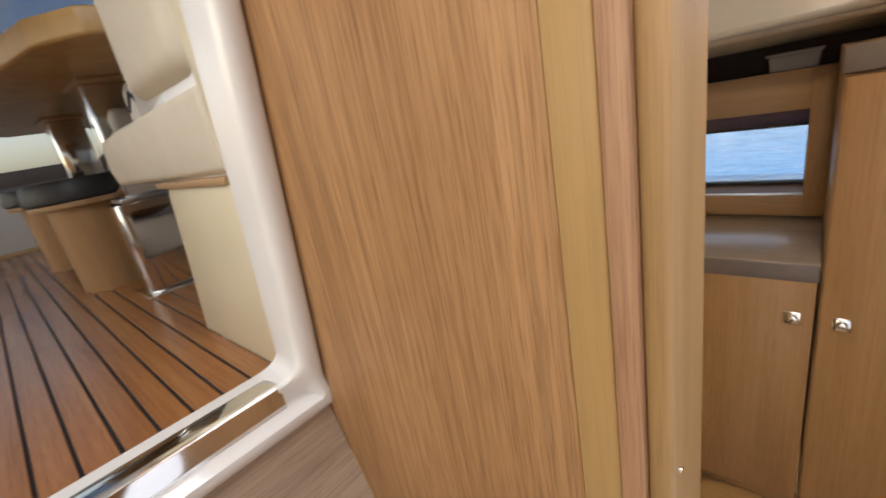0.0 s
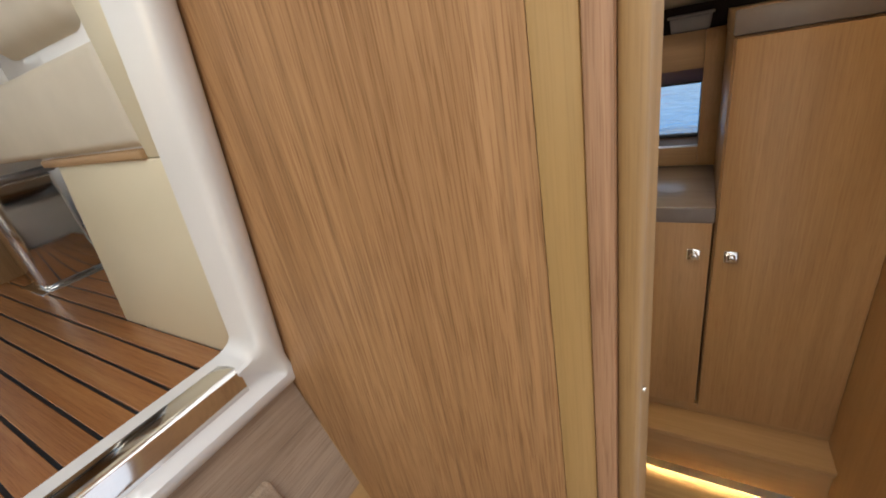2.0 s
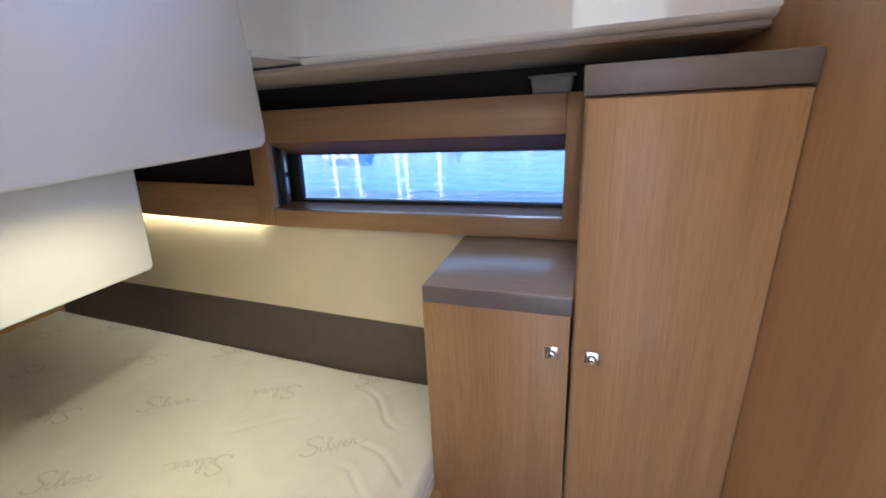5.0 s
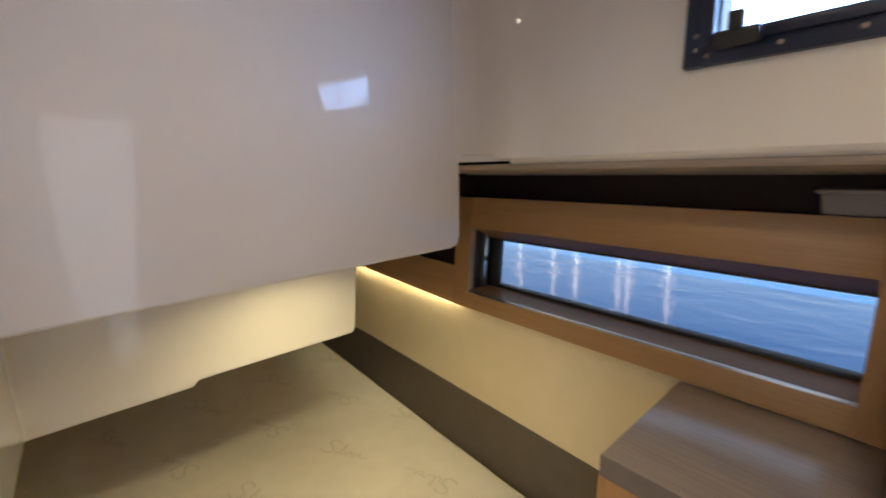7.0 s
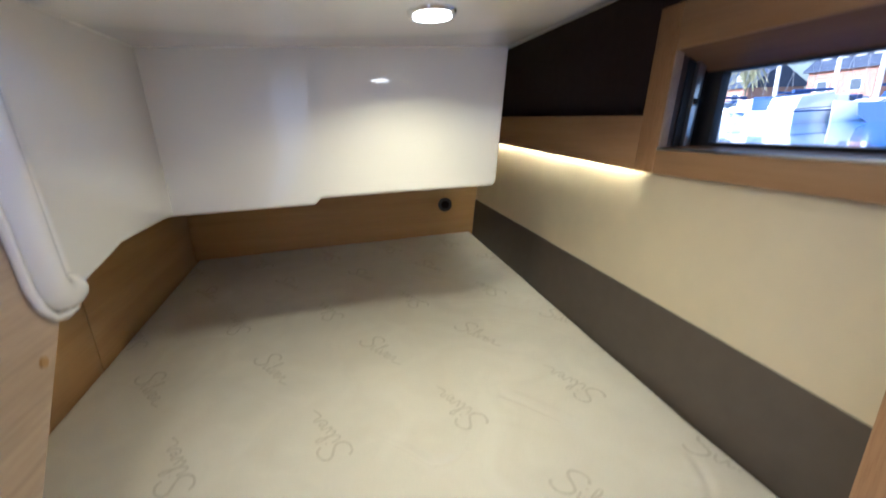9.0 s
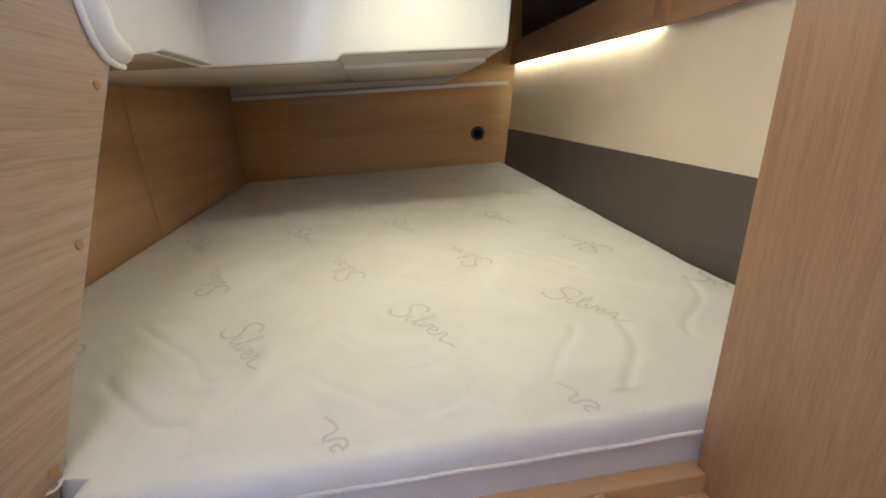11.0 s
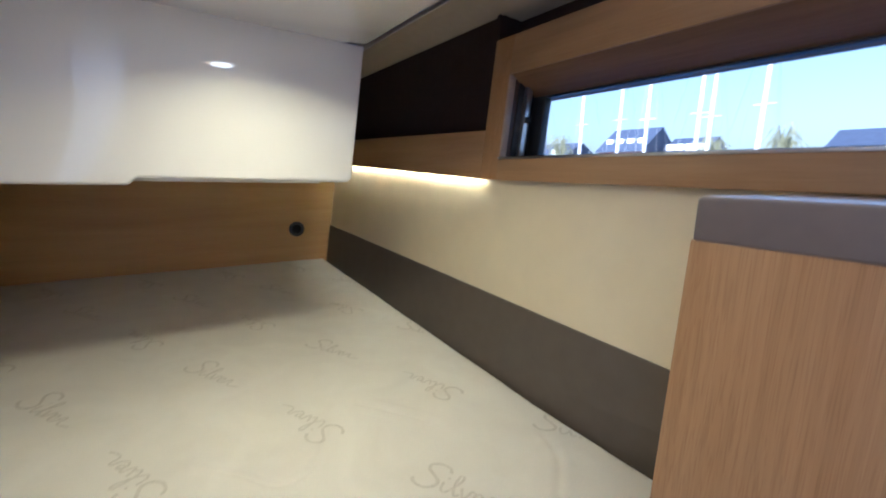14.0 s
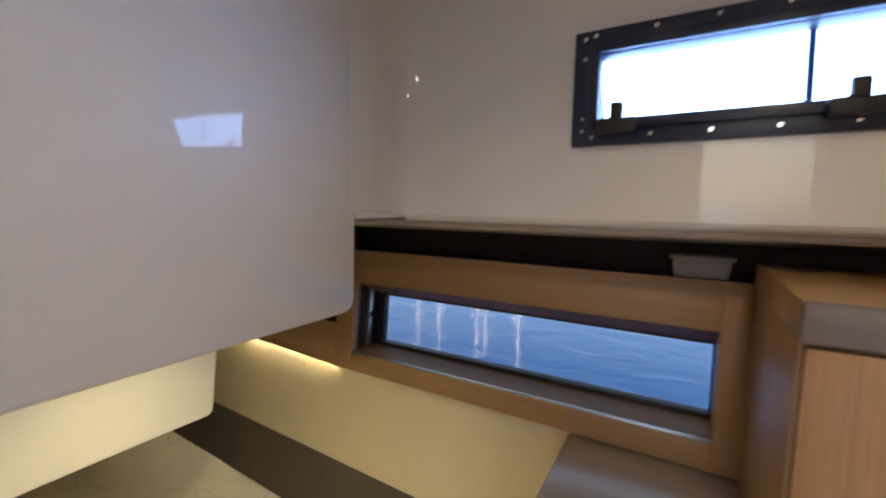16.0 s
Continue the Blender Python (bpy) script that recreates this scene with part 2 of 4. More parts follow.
def box(x0, x1, y0, y1, z0, z1, bevel=0.003, seg=2, bm=None):
    own = bmesh.new()
    r = bmesh.ops.create_cube(own, size=1)
    for v in r["verts"]:
        v.co = Vector(((x0 + x1) / 2 + v.co.x * (x1 - x0), (y0 + y1) / 2 + v.co.y * (y1 - y0), (z0 + z1) / 2 + v.co.z * (z1 - z0)))
    if bevel:
        bmesh.ops.bevel(own, geom=own.edges[:], offset=bevel, segments=seg, profile=0.5, affect='EDGES')
    return join(bm, own)


def join(bm, own):
    if bm is None:
        return own
    me = bpy.data.meshes.new("tmp")
    own.to_mesh(me)
    bm.from_mesh(me)
    bpy.data.meshes.remove(me)
    own.free()
    return bm


def prism(outline, axis, a, b, bevel=0.0, bm=None, seg=2):
    """A closed outline in the two other axes, drawn out along axis from a to b."""
    own = bmesh.new()

    def at(p, d):
        c = list(p)
        c.insert(axis, d)
        return Vector(c)
    lo = [own.verts.new(at(p, a)) for p in outline]
    hi = [own.verts.new(at(p, b)) for p in outline]
    n = len(outline)
    own.faces.new(lo)
    own.faces.new(hi[::-1])
    for i in range(n):
        own.faces.new((lo[i], hi[i], hi[(i + 1) % n], lo[(i + 1) % n]))
    bmesh.ops.recalc_face_normals(own, faces=own.faces[:])
    if bevel:
        bmesh.ops.bevel(own, geom=own.edges[:], offset=bevel, segments=seg, profile=0.5, affect='EDGES')
    return join(bm, own)


def rod(p0, p1, r0, r1=None, n=16, bm=None, bevel=0.0):
    own = bmesh.new()
    p0, p1 = Vector(p0), Vector(p1)
    d = p1 - p0
    m = Matrix.Translation((p0 + p1) / 2) @ d.to_track_quat('Z', 'Y').to_matrix().to_4x4()
    bmesh.ops.create_cone(own, cap_ends=True, segments=n, radius1=r0, radius2=r0 if r1 is None else r1, depth=d.length, matrix=m)
    if bevel:
        rims = [e for e in own.edges if len(e.link_faces) == 2 and any(len(f.verts) > 4 for f in e.link_faces)]
        bmesh.ops.bevel(own, geom=rims, offset=bevel, segments=2, profile=0.5, affect='EDGES')
    return join(bm, own)


def tube(points, r, bm=None, n=8, closed=False):
    own = bmesh.new()
    pts = [Vector(p) for p in points]
    rings = []
    for i, p in enumerate(pts):
        a = pts[i - 1] if i or closed else p
        b = pts[(i + 1) % len(pts)] if i < len(pts) - 1 or closed else p
        q = (b - a).normalized().to_track_quat('Z', 'Y')
        rings.append([own.verts.new(p + q @ Vector((r * math.cos(t), r * math.sin(t), 0))) for t in (2 * math.pi * k / n for k in range(n))])
    for i in range(len(rings) - (0 if closed else 1)):
        a, b = rings[i], rings[(i + 1) % len(rings)]
        for k in range(n):
            own.faces.new((a[k], a[(k + 1) % n], b[(k + 1) % n], b[k]))
    if not closed:
        own.faces.new(rings[0][::-1])
        own.faces.new(rings[-1])
    return join(bm, own)


def part(name, bm, material, parent=None, label="", smooth=True):
    me = bpy.data.meshes.new(name)
    bm.normal_update()
    bm.to_mesh(me)
    bm.free()
    me.materials.append(material)
    if smooth:
        me.shade_smooth()
        me.set_sharp_from_angle(angle=radians(35))
    ob = new(name, me)
    if parent:
        ob.parent = parent
    if label:
        tagged(ob, label)
    return ob


def thing(name, label, category, group="", kind=""):
    return tagged(new(name), label, category, group, kind)


def setting(name, bm, material, label, category="wall", smooth=True):
    return tagged(part(name, bm, material, None, "", smooth), label, category, "", "structure")


FLOOR = -0.05
# ---- cabin: floor, walls, ceilings ----
setting("floor", box(-0.36, 0.44, -0.1, 0.8, FLOOR - 0.05, FLOOR, 0), SOLE, "light oak cabin sole lit by warm strip light", "floor")

# partition beside the door: grained outer face, slanted end over the berth
w = thing("wall_partition", "grained oak partition between companionway and cabin", "wall", kind="structure")
part("outer_panel", prism([(-0.154, FLOOR), (-0.33, FLOOR), (-0.66, 0.98), (-0.66, 2.25), (-0.154, 2.25)], 1, -0.110, -0.085), PANEL, w)
part("inner_panel", prism([(-0.155, FLOOR), (-0.42, FLOOR), (-0.42, 0.36), (-0.825, 0.945), (-0.825, 2.25), (-0.155, 2.25)], 1, -0.036, -0.002, 0.002), PALE, w, "pale oak inner face")
post = thing("door_post", "solid oak door post of yellow and rosy strips", "door frame", kind="structure")
part("yellow_strip", box(-0.154, -0.116, -0.112, 0.0, FLOOR, 2.25, 0.004), YELLOW, post)
part("rosy_strip", box(-0.116, -0.094, -0.115, 0.0, FLOOR, 2.25, 0.004), PINK, post)
part("rounded_edge", box(-0.094, -0.073, -0.113, 0.0, FLOOR, 2.25, 0.008, 3), POST_EDGE, post)
part("latch_pin", rod((-0.074, -0.098, 1.215), (-0.0705, -0.098, 1.215), 0.003), CHROME, post)
for i, (sx, sz) in enumerate(((-0.752, 0.885), (-0.596, 0.652), (-0.424, 0.397))):
    part("screw_plug", rod((sx, -0.004, sz), (sx, 0.0005, sz), 0.0075, n=12), YELLOW, w)

# forward wall with the gloss black panel, running out through the doorway
w = thing("wall_forward", "oak veneered forward wall of the cabin", "wall", kind="structure")
part("veneer", box(0.40, 0.44, 0.365, 1.50, FLOOR, 2.25, 0), OAK_V, w)
part("jamb_board", box(0.385, 0.44, 0.10, 0.235, FLOOR, 2.25, 0.006), YELLOW, w)
part("outer_board", box(0.40, 0.44, -0.12, 0.10, FLOOR, 2.25, 0.003), PANEL, w)
part("backing", box(0.425, 0.44, 0.235, 0.365, FLOOR, 2.25, 0), DARK, w)
part("door_header", box(-0.073, 0.40, -0.11, 0.0, 2.0, 2.25, 0.003), OAK_X, w)

# white moulded underside of the saloon seat and steps
mould = thing("wall_moulding", "glossy white moulded underside of the saloon seating", "moulding", kind="structure")
part("upper_face", prism([(-0.03, 1.372), (0.905, 1.368), (0.928, 1.376), (0.936, 1.40), (0.94, 1.598), (0.94, 2.25), (-0.03, 2.25)], 0, -0.85, -0.80, 0.008, seg=3), GRP, mould)
part("upper_underside", box(-1.36, -0.812, -0.03, 0.928, 1.369, 1.392, 0.002), GRP, mould)
part("upper_side", box(-2.78, -0.82, 0.905, 0.935, 1.369, 1.60, 0.006, 3), GRP, mould)
part("lower_face", prism([(-0.03, 0.972), (0.345, 0.972), (0.362, 0.990), (0.864, 0.985), (0.876, 0.996), (0.922, 1.40), (-0.03, 1.40)], 0, -1.36, -1.32, 0.007, seg=3), GRP, mould)
part("lower_side", prism([(0.842, 0.986), (0.8735, 0.986), (0.9195, 1.40), (0.842, 1.40)], 0, -2.78, -1.335, 0.005, seg=3), GRP, mould)
part("lower_ceiling", box(-2.78, -1.3, 0.86, 0.935, 1.369, 1.392, 0.002), GRP, mould)
bm = prism([(-0.80, 2.25), (-0.80, 1.385), (-0.86, 0.99), (-0.845, 0.955), (-0.875, 0.945), (-1.0, 0.968), (-1.04, 0.978), (-1.34, 0.978), (-1.34, 2.25)], 1, -0.04, -0.006, 0.004)
part("side_panel", bm, GRP, mould)
part("flange", tube([(-0.765, 0.004, 2.2), (-0.775, 0.004, 1.40), (-0.79, 0.004, 1.05), (-0.793, 0.003, 0.995), (-0.800, 0.002, 0.973), (-0.814, 0.001, 0.959), (-0.834, -0.002, 0.953), (-0.856, -0.008, 0.952)], 0.025, n=16), GRP, mould, "rounded white flange")
part("flange_bead", tube([(-0.735, 0.003, 2.2), (-0.745, 0.003, 1.40), (-0.760, 0.003, 1.05), (-0.764, 0.003, 0.985), (-0.774, 0.003, 0.953), (-0.794, 0.002, 0.932), (-0.822, 0.0, 0.924), (-0.852, -0.004, 0.9235)], 0.006, n=10), GRP, mould, "thin white bead round the flange")
# fillet between the moulding and the hull liner
R = 0.11
arc = [(-0.7985 + R - R * math.cos(a), 1.13 - R + R * math.sin(a)) for a in [radians(90 * k / 10) for k in range(11)]]
part("corner_fillet", prism([(-1.0, 0.925), (-0.7985, 0.925)] + arc + [(-1.0, 1.13)], 2, 1.60, 2.25), GRP, mould)
part("saloon_floor_underside", box(-2.78, -1.325, -0.50, 0.345, 0.974, 0.994, 0.001), GRP, mould)
part("saloon_floor_underside_step", box(-2.78, -1.325, 0.345, 0.865, 0.988, 0.9945, 0.001), GRP, mould)
part("saloon_floor_underside_aft", box(-2.78, -1.58, 0.3455, 0.865, 0.9742, 0.9875, 0.001), GRP, mould)
part("step_underside", box(-1.325, -0.66, -0.50, -0.042, 0.974, 0.982, 0.001), GRP, mould)
part("ceiling_lip_aft", box(-2.779, -2.755, -0.435, 1.30, 0.950, 0.9738, 0.003), GRP, mould)
part("side_deck_underside", box(-2.9, -0.79, 0.93, 1.36, 1.592, 1.61, 0.002), GRP, mould)

# hull liner with the black framed hatch
liner = thing("wall_liner", "glossy white hull liner above the hull window", "wall", kind="structure")
HX0, HX1, HZ0, HZ1 = -0.295, 0.275, 1.80, 1.945
for x0, x1, z0, z1 in ((-0.80, HX0, 1.60, 2.25), (HX1, 0.40, 1.60, 2.25), (HX0, HX1, 1.60, HZ0), (HX0, HX1, HZ1, 2.25)):
    part("liner_panel", box(x0, x1, 1.13, 1.16, z0, z1, 0), GRP, liner, smooth=False)
lip = [(1.13, 1.612), (1.131, 1.602), (1.136, 1.591), (1.146, 1.584), (1.16, 1.581), (1.19, 1.584), (1.19, 1.612)]
part("rolled_edge", prism(lip, 0, -0.80, 0.398), GRP, liner)
part("soffit_moulding", prism([(1.172, 1.572), (1.178, 1.566), (1.262, 1.560), (1.268, 1.566), (1.268, 1.5835), (1.172, 1.5835)], 0, -2.9, 0.399), SOFFIT, liner)
part("soffit", prism([(1.266, 1.562), (1.468, 1.538), (1.468, 1.556), (1.266, 1.580)], 0, -2.9, 0.40), SOFFIT, liner)
setting("ceiling", box(-0.81, 0.44, -0.11, 1.16, 2.22, 2.26, 0), GRP, "white cabin ceiling", "ceiling")

hatch = thing("window_hatch", "opening side hatch with a dark bolted frame and two latches", "window", kind="structure")
bm = box(-0.343, HX0, 1.112, 1.17, 1.755, 1.988, 0.004)
box(HX1, 0.323, 1.112, 1.17, 1.755, 1.988, 0.004, bm=bm)
box(HX0 - 0.002, HX1 + 0.002, 1.112, 1.17, 1.755, HZ0 + 0.006, 0.004, bm=bm)
box(HX0 - 0.002, HX1 + 0.002, 1.112, 1.17, HZ1 - 0.006, 1.988, 0.004, bm=bm)
part("window_frame", bm, NAVY, hatch)
bm = box(-0.31, -0.289, 1.100, 1.115, 1.785, 1.96, 0.003)
box(0.269, 0.29, 1.100, 1.115, 1.785, 1.96, 0.003, bm=bm)
box(-0.30, 0.28, 1.100, 1.115, 1.785, 1.806, 0.003, bm=bm)
box(-0.30, 0.28, 1.100, 1.115, 1.940, 1.96, 0.003, bm=bm)
part("inner_rim", bm, NAVY, hatch)
pane = part("pane", box(-0.296, 0.276, 1.145, 1.149, 1.799, 1.947, 0), GLASS, hatch, smooth=False)
pane.visible_shadow = False
bolts = [(-0.32, z) for z in (1.785, 1.81, 1.93, 1.97)] + [(x, z) for z in (1.772, 1.974) for x in (-0.30, -0.19, -0.09, 0.01, 0.11, 0.21, 0.30)]
for x, z in bolts:
    part("bolt", rod((x, 1.112, z), (x, 1.107, z), 0.006, 0.0045, n=10), CHROME, hatch)
for x in (-0.25, 0.10):
    lt = part("latch", box(x - 0.036, x + 0.036, 1.078, 1.106, 1.776, 1.804, 0.006), BLACK, hatch)
    part("lever", box(x - 0.012, x + 0.012, 1.074, 1.090, 1.80, 1.832, 0.004), BLACK, lt)

# hull side: cream panel, taupe band, oak window surround, dark shelf
hull = thing("wall_hull", "hull side with cream vinyl lining and taupe band", "wall", kind="structure")
part("cream_panel", prism([(1.296, 0.60), (1.344, 1.0), (1.3495, 1.06), (1.365, 1.06), (1.365, 0.60)], 0, -2.78, 0.40), CREAM, hull)
band = bmesh.new()
vs = [band.verts.new(p) for p in ((-2.78, 1.300, 0.672), (0.40, 1.291, 0.585), (0.40, 1.27, 0.20), (-2.78, 1.24, 0.20), (-2.78, 1.35, 0.672), (0.40, 1.35, 0.585), (0.40, 1.35, 0.20), (-2.78, 1.35, 0.20))]
for f in ((3, 2, 1, 0), (4, 5, 6, 7), (0, 1, 5, 4), (7, 6, 2, 3), (1, 2, 6, 5), (0, 4, 7, 3)):
    band.faces.new([vs[i] for i in f])
part("taupe_band", band, TAUPE, hull, smooth=False)
WX0, WX1, WZ0, WZ1 = -1.178, -0.031, 1.077, 1.336
trim = thing("trim_window_surround", "oak surround and ledge of the long hull window", "trim", kind="structure")
part("left_rail", box(-1.262, WX0, 1.318, 1.328, 1.005, 1.457, 0.003), OAK_V, trim)
part("right_rail", box(WX1, 0.03, 1.318, 1.328, 1.003, 1.457, 0.003), OAK_V, trim)
part("top_rail", box(WX0, WX1, 1.3185, 1.328, WZ1, 1.457, 0.003), OAK_X, trim)
part("bottom_rail", box(WX0, WX1, 1.3185, 1.328, 1.004, WZ0, 0.003), OAK_X, trim)
part("aft_rail", prism([(-1.262, 1.006), (-1.262, 1.168), (-2.78, 1.205), (-2.78, 1.068)], 1, 1.319, 1.327, 0.002), OAK_X, trim)
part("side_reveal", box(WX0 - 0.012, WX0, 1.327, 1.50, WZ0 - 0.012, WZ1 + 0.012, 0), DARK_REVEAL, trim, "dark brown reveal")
# Oak edge drawn in paler wood: the window's light on it is painted.
part("reveal_edge", box(WX0, WX0 + 0.005, 1.3195, 1.346, WZ0 + 0.001, WZ1 - 0.001, 0.001), PALE, trim, "oak reveal edge paled for window light")
part("side_reveal", box(WX1, WX1 + 0.012, 1.327, 1.50, WZ0 - 0.012, WZ1 + 0.012, 0), OAK_V, trim)
part("head_reveal", prism([(1.327, WZ1), (1.327, WZ1 + 0.012), (1.51, WZ1 - 0.045), (1.51, WZ1 - 0.062), (1.44, WZ1 - 0.058)], 0, WX0 - 0.012, WX1 + 0.012), OAK_SHADED, trim)
part("sill_reveal", box(WX0 - 0.012, WX1 + 0.012, 1.327, 1.50, WZ0 - 0.012, WZ0, 0), OAK_SHADED, trim)
part("sill_edge", box(WX0, WX1, 1.3155, 1.325, WZ0 - 0.006, WZ0 + 0.001, 0.001), BRUSHED, trim, "pale metal sill edge")
win = thing("window_1", "long narrow hull window in a dark gasket", "window", kind="structure")
GX0, GX1, GZ0, GZ1 = -1.125, -0.034, 1.088, 1.272
bm = box(WX0, GX0, 1.44, 1.47, WZ0, WZ1, 0.002)
box(GX1, WX1, 1.44, 1.47, WZ0, WZ1, 0.002, bm=bm)
box(GX0 - 0.001, GX1 + 0.001, 1.44, 1.47, WZ0, GZ0, 0.002, bm=bm)
box(GX0 - 0.001, GX1 + 0.001, 1.44, 1.47, GZ1, GZ1 + 0.007, 0.002, bm=bm)
part("window_frame", bm, BLACK, win)
part("track_backing", box(WX0 + 0.001, WX0 + 0.006, 1.366, 1.438, WZ0 + 0.001, WZ1 - 0.02, 0.001), BLACK, win)
part("blind_track", box(WX0 + 0.006, WX0 + 0.02, 1.390, 1.414, WZ0 + 0.002, WZ1 - 0.03, 0.002), BRUSHED, win)
part("track_catch", box(WX0 + 0.006, WX0 + 0.025, 1.392, 1.42, 1.19, 1.21, 0.002), BLACK, win)
pane = part("pane", box(GX0 - 0.004, GX1 + 0.004, 1.452, 1.456, GZ0 - 0.004, GZ1 + 0.004, 0), GLASS, win, smooth=False)
pane.visible_shadow = False
FLARE = 0.11
for ob in trim.children[:] + win.children[:]:
    for v in ob.data.vertices:
        v.co.y += FLARE * (v.co.z - 1.06)
# Unseen outer hull and side deck, added to keep outside light out.
bm = box(-3.0, WX0 - 0.02, 1.50, 1.56, -0.2, 1.6, 0)
box(WX1 + 0.02, 0.6, 1.50, 1.56, -0.2, 1.6, 0, bm=bm)
box(WX0 - 0.02, WX1 + 0.02, 1.50, 1.56, -0.2, 1.05, 0, bm=bm)
box(WX0 - 0.02, WX1 + 0.02, 1.50, 1.56, 1.33, 1.6, 0, bm=bm)
part("outer_hull", bm, HULL_WHITE, hull, smooth=False)
part("side_deck", box(-3.0, 0.6, 1.17, 1.56, 1.615, 1.65, 0), HULL_WHITE, hull, smooth=False)

shelf = thing("shelf_recess", "dark brown shelf recess above the window surround", "shelf", kind="structure")
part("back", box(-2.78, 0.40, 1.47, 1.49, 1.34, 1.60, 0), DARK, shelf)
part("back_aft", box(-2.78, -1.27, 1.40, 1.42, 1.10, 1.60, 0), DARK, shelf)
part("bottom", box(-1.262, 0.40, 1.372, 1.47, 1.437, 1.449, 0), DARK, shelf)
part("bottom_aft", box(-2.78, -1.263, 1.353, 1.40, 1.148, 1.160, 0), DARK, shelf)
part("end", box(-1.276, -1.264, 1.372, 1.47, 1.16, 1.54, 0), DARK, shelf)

tray = thing("plastic_tray", "small grey translucent plastic tray with a rim on the shelf", "tray")
part("body", prism([(-0.137, 1.456), (-0.022, 1.456), (-0.016, 1.503), (-0.143, 1.503)], 1, 1.372, 1.437, 0.006), GREY_PLASTIC, tray)
part("rim", box(-0.150, -0.010, 1.365, 1.444, 1.502, 1.511, 0.003), GREY_PLASTIC, tray)

part("cream_panel_upper", prism([(1.3495, 1.06), (1.357, 1.14), (1.365, 1.14), (1.365, 1.06)], 0, -2.78, -1.27), CREAM, hull)
strip = thing("led_strip", "warm white strip light under the window surround", "strip light")
part("profile", prism([(-2.74, 1.0865), (-1.265, 1.0275), (-1.265, 1.0225), (-2.74, 1.0815)], 1, 1.3275, 1.3435), BRUSHED, strip)
part("diffuser", prism([(-2.72, 1.0805), (-1.27, 1.0222), (-1.27, 1.0187), (-2.72, 1.077)], 1, 1.3285, 1.3325), LED_WARM, strip)

# aft and inboard walls of the berth
bm = box(-2.82, -2.78, -0.50, 1.36, 0.2, 0.981, 0)
box(-2.82, -2.78, 0.85, 1.56, 0.981, 1.65, 0, bm=bm)
back = setting("wall_aft", bm, OAK_Y, "oak veneered aft wall of the berth", "wall", False)
wl = thing("wall_inboard", "oak veneered inboard wall of the berth with a seam", "wall", kind="structure")
part("panel", box(-2.78, -1.675, -0.50, -0.46, 0.2, 0.974, 0.002), BERTH_OAK_LIT, wl)
part("panel", prism([(-1.671, 0.2), (-1.671, 0.974), (-0.665, 0.974), (-0.415, 0.2)], 1, -0.50, -0.46, 0.002), BERTH_OAK_LIT, wl)
part("end_panel", prism([(-0.605, 0.974), (-0.38, 0.27), (-0.41, 0.27), (-0.635, 0.974)], 1, -0.46, -0.086), BERTH_OAK_LIT, wl)
sock = thing("round_socket", "round black socket on the aft oak wall", "socket")
part("flange", rod((-2.781, 1.085, 0.655), (-2.772, 1.085, 0.655), 0.047, n=28, bevel=0.003), BLACK, sock)
part("insert", rod((-2.776, 1.085, 0.655), (-2.768, 1.085, 0.655), 0.030, 0.026, n=24), GLOSS_BLACK, sock)

# ---- berth ----
base = thing("bed_base", "oak bed base under the mattress", "bed")
part("front_board", box(-0.375, -0.345, -0.085, 0.90, FLOOR, 0.292, 0.004), OAK_Y, base)
part("platform", box(-2.78, -0.375, -0.46, 1.26, 0.26, 0.285, 0), OAK_X, base)
part("ledge", box(-0.345, -0.265, 0.56, 0.90, 0.24, 0.262, 0.004), OAK_Y, base)
part("ledge_divider", box(-0.345, -0.265, 0.70, 0.715, 0.262, 0.292, 0.003), OAK_Y, base)


FOLDS = ((-0.60, 0.44, 0.07, 0.12, -0.006), (-0.52, 0.43, 0.05, 0.12, 0.003), (-0.70, 0.50, 0.03, 0.12, 0.005), (-0.66, 0.20, 0.10, 0.025, 0.004), (-0.72, 0.36, 0.05, 0.10, 0.004))


def smooth_line(pts, n=6):
    """Catmull-Rom points along a short hand-drawn line."""
    out = []
    for i in range(len(pts) - 1):
        p0, p1, p2, p3 = (Vector(pts[max(0, min(len(pts) - 1, i + k))]) for k in (-1, 0, 1, 2))
        for k in range(n):
            t = k / n
            out.append(0.5 * (2 * p1 + (p2 - p0) * t + (2 * p0 - 5 * p1 + 4 * p2 - p3) * t * t + (3 * p1 - p0 - 3 * p2 + p3) * t ** 3))
    return out + [Vector(pts[-1])]


QUILT = [
    ((-0.63, 0.25), (-0.515, 0.38), (-0.452, 0.462), (-0.468, 0.527), (-0.55, 0.615)),
    ((-0.751, 0.295), (-0.651, 0.39), (-0.596, 0.464), (-0.606, 0.537), (-0.68, 0.60)),
    ((-0.66, 0.80), (-0.624, 0.798), (-0.541, 0.731), (-0.47, 0.69)),
    ((-0.70, 0.91), (-0.559, 0.886), (-0.47, 0.822), (-0.43, 0.79)),
    ((-0.90, -0.15), (-0.853, -0.106), (-0.706, 0.042), (-0.62, 0.10), (-0.61, 0.149)),
    ((-0.69, -0.10), (-0.644, -0.07), (-0.519, 0.061), (-0.50, 0.12), (-0.435, 0.155)),
    ((-0.80, 1.17), (-0.693, 1.127), (-0.60, 1.02), (-0.533, 0.992)),
    ((-1.10, 0.40), (-1.01, 0.50), (-0.94, 0.56), (-0.95, 0.63), (-1.04, 0.70)),
    ((-1.16, 0.78), (-1.02, 0.90), (-0.93, 0.96)),
]
GROOVES = []
for line in QUILT:
    ln = smooth_line(line, 26)
    GROOVES.append((ln, min(p.x for p in ln) - 0.03, max(p.x for p in ln) + 0.03, min(p.y for p in ln) - 0.03, max(p.y for p in ln) + 0.03))


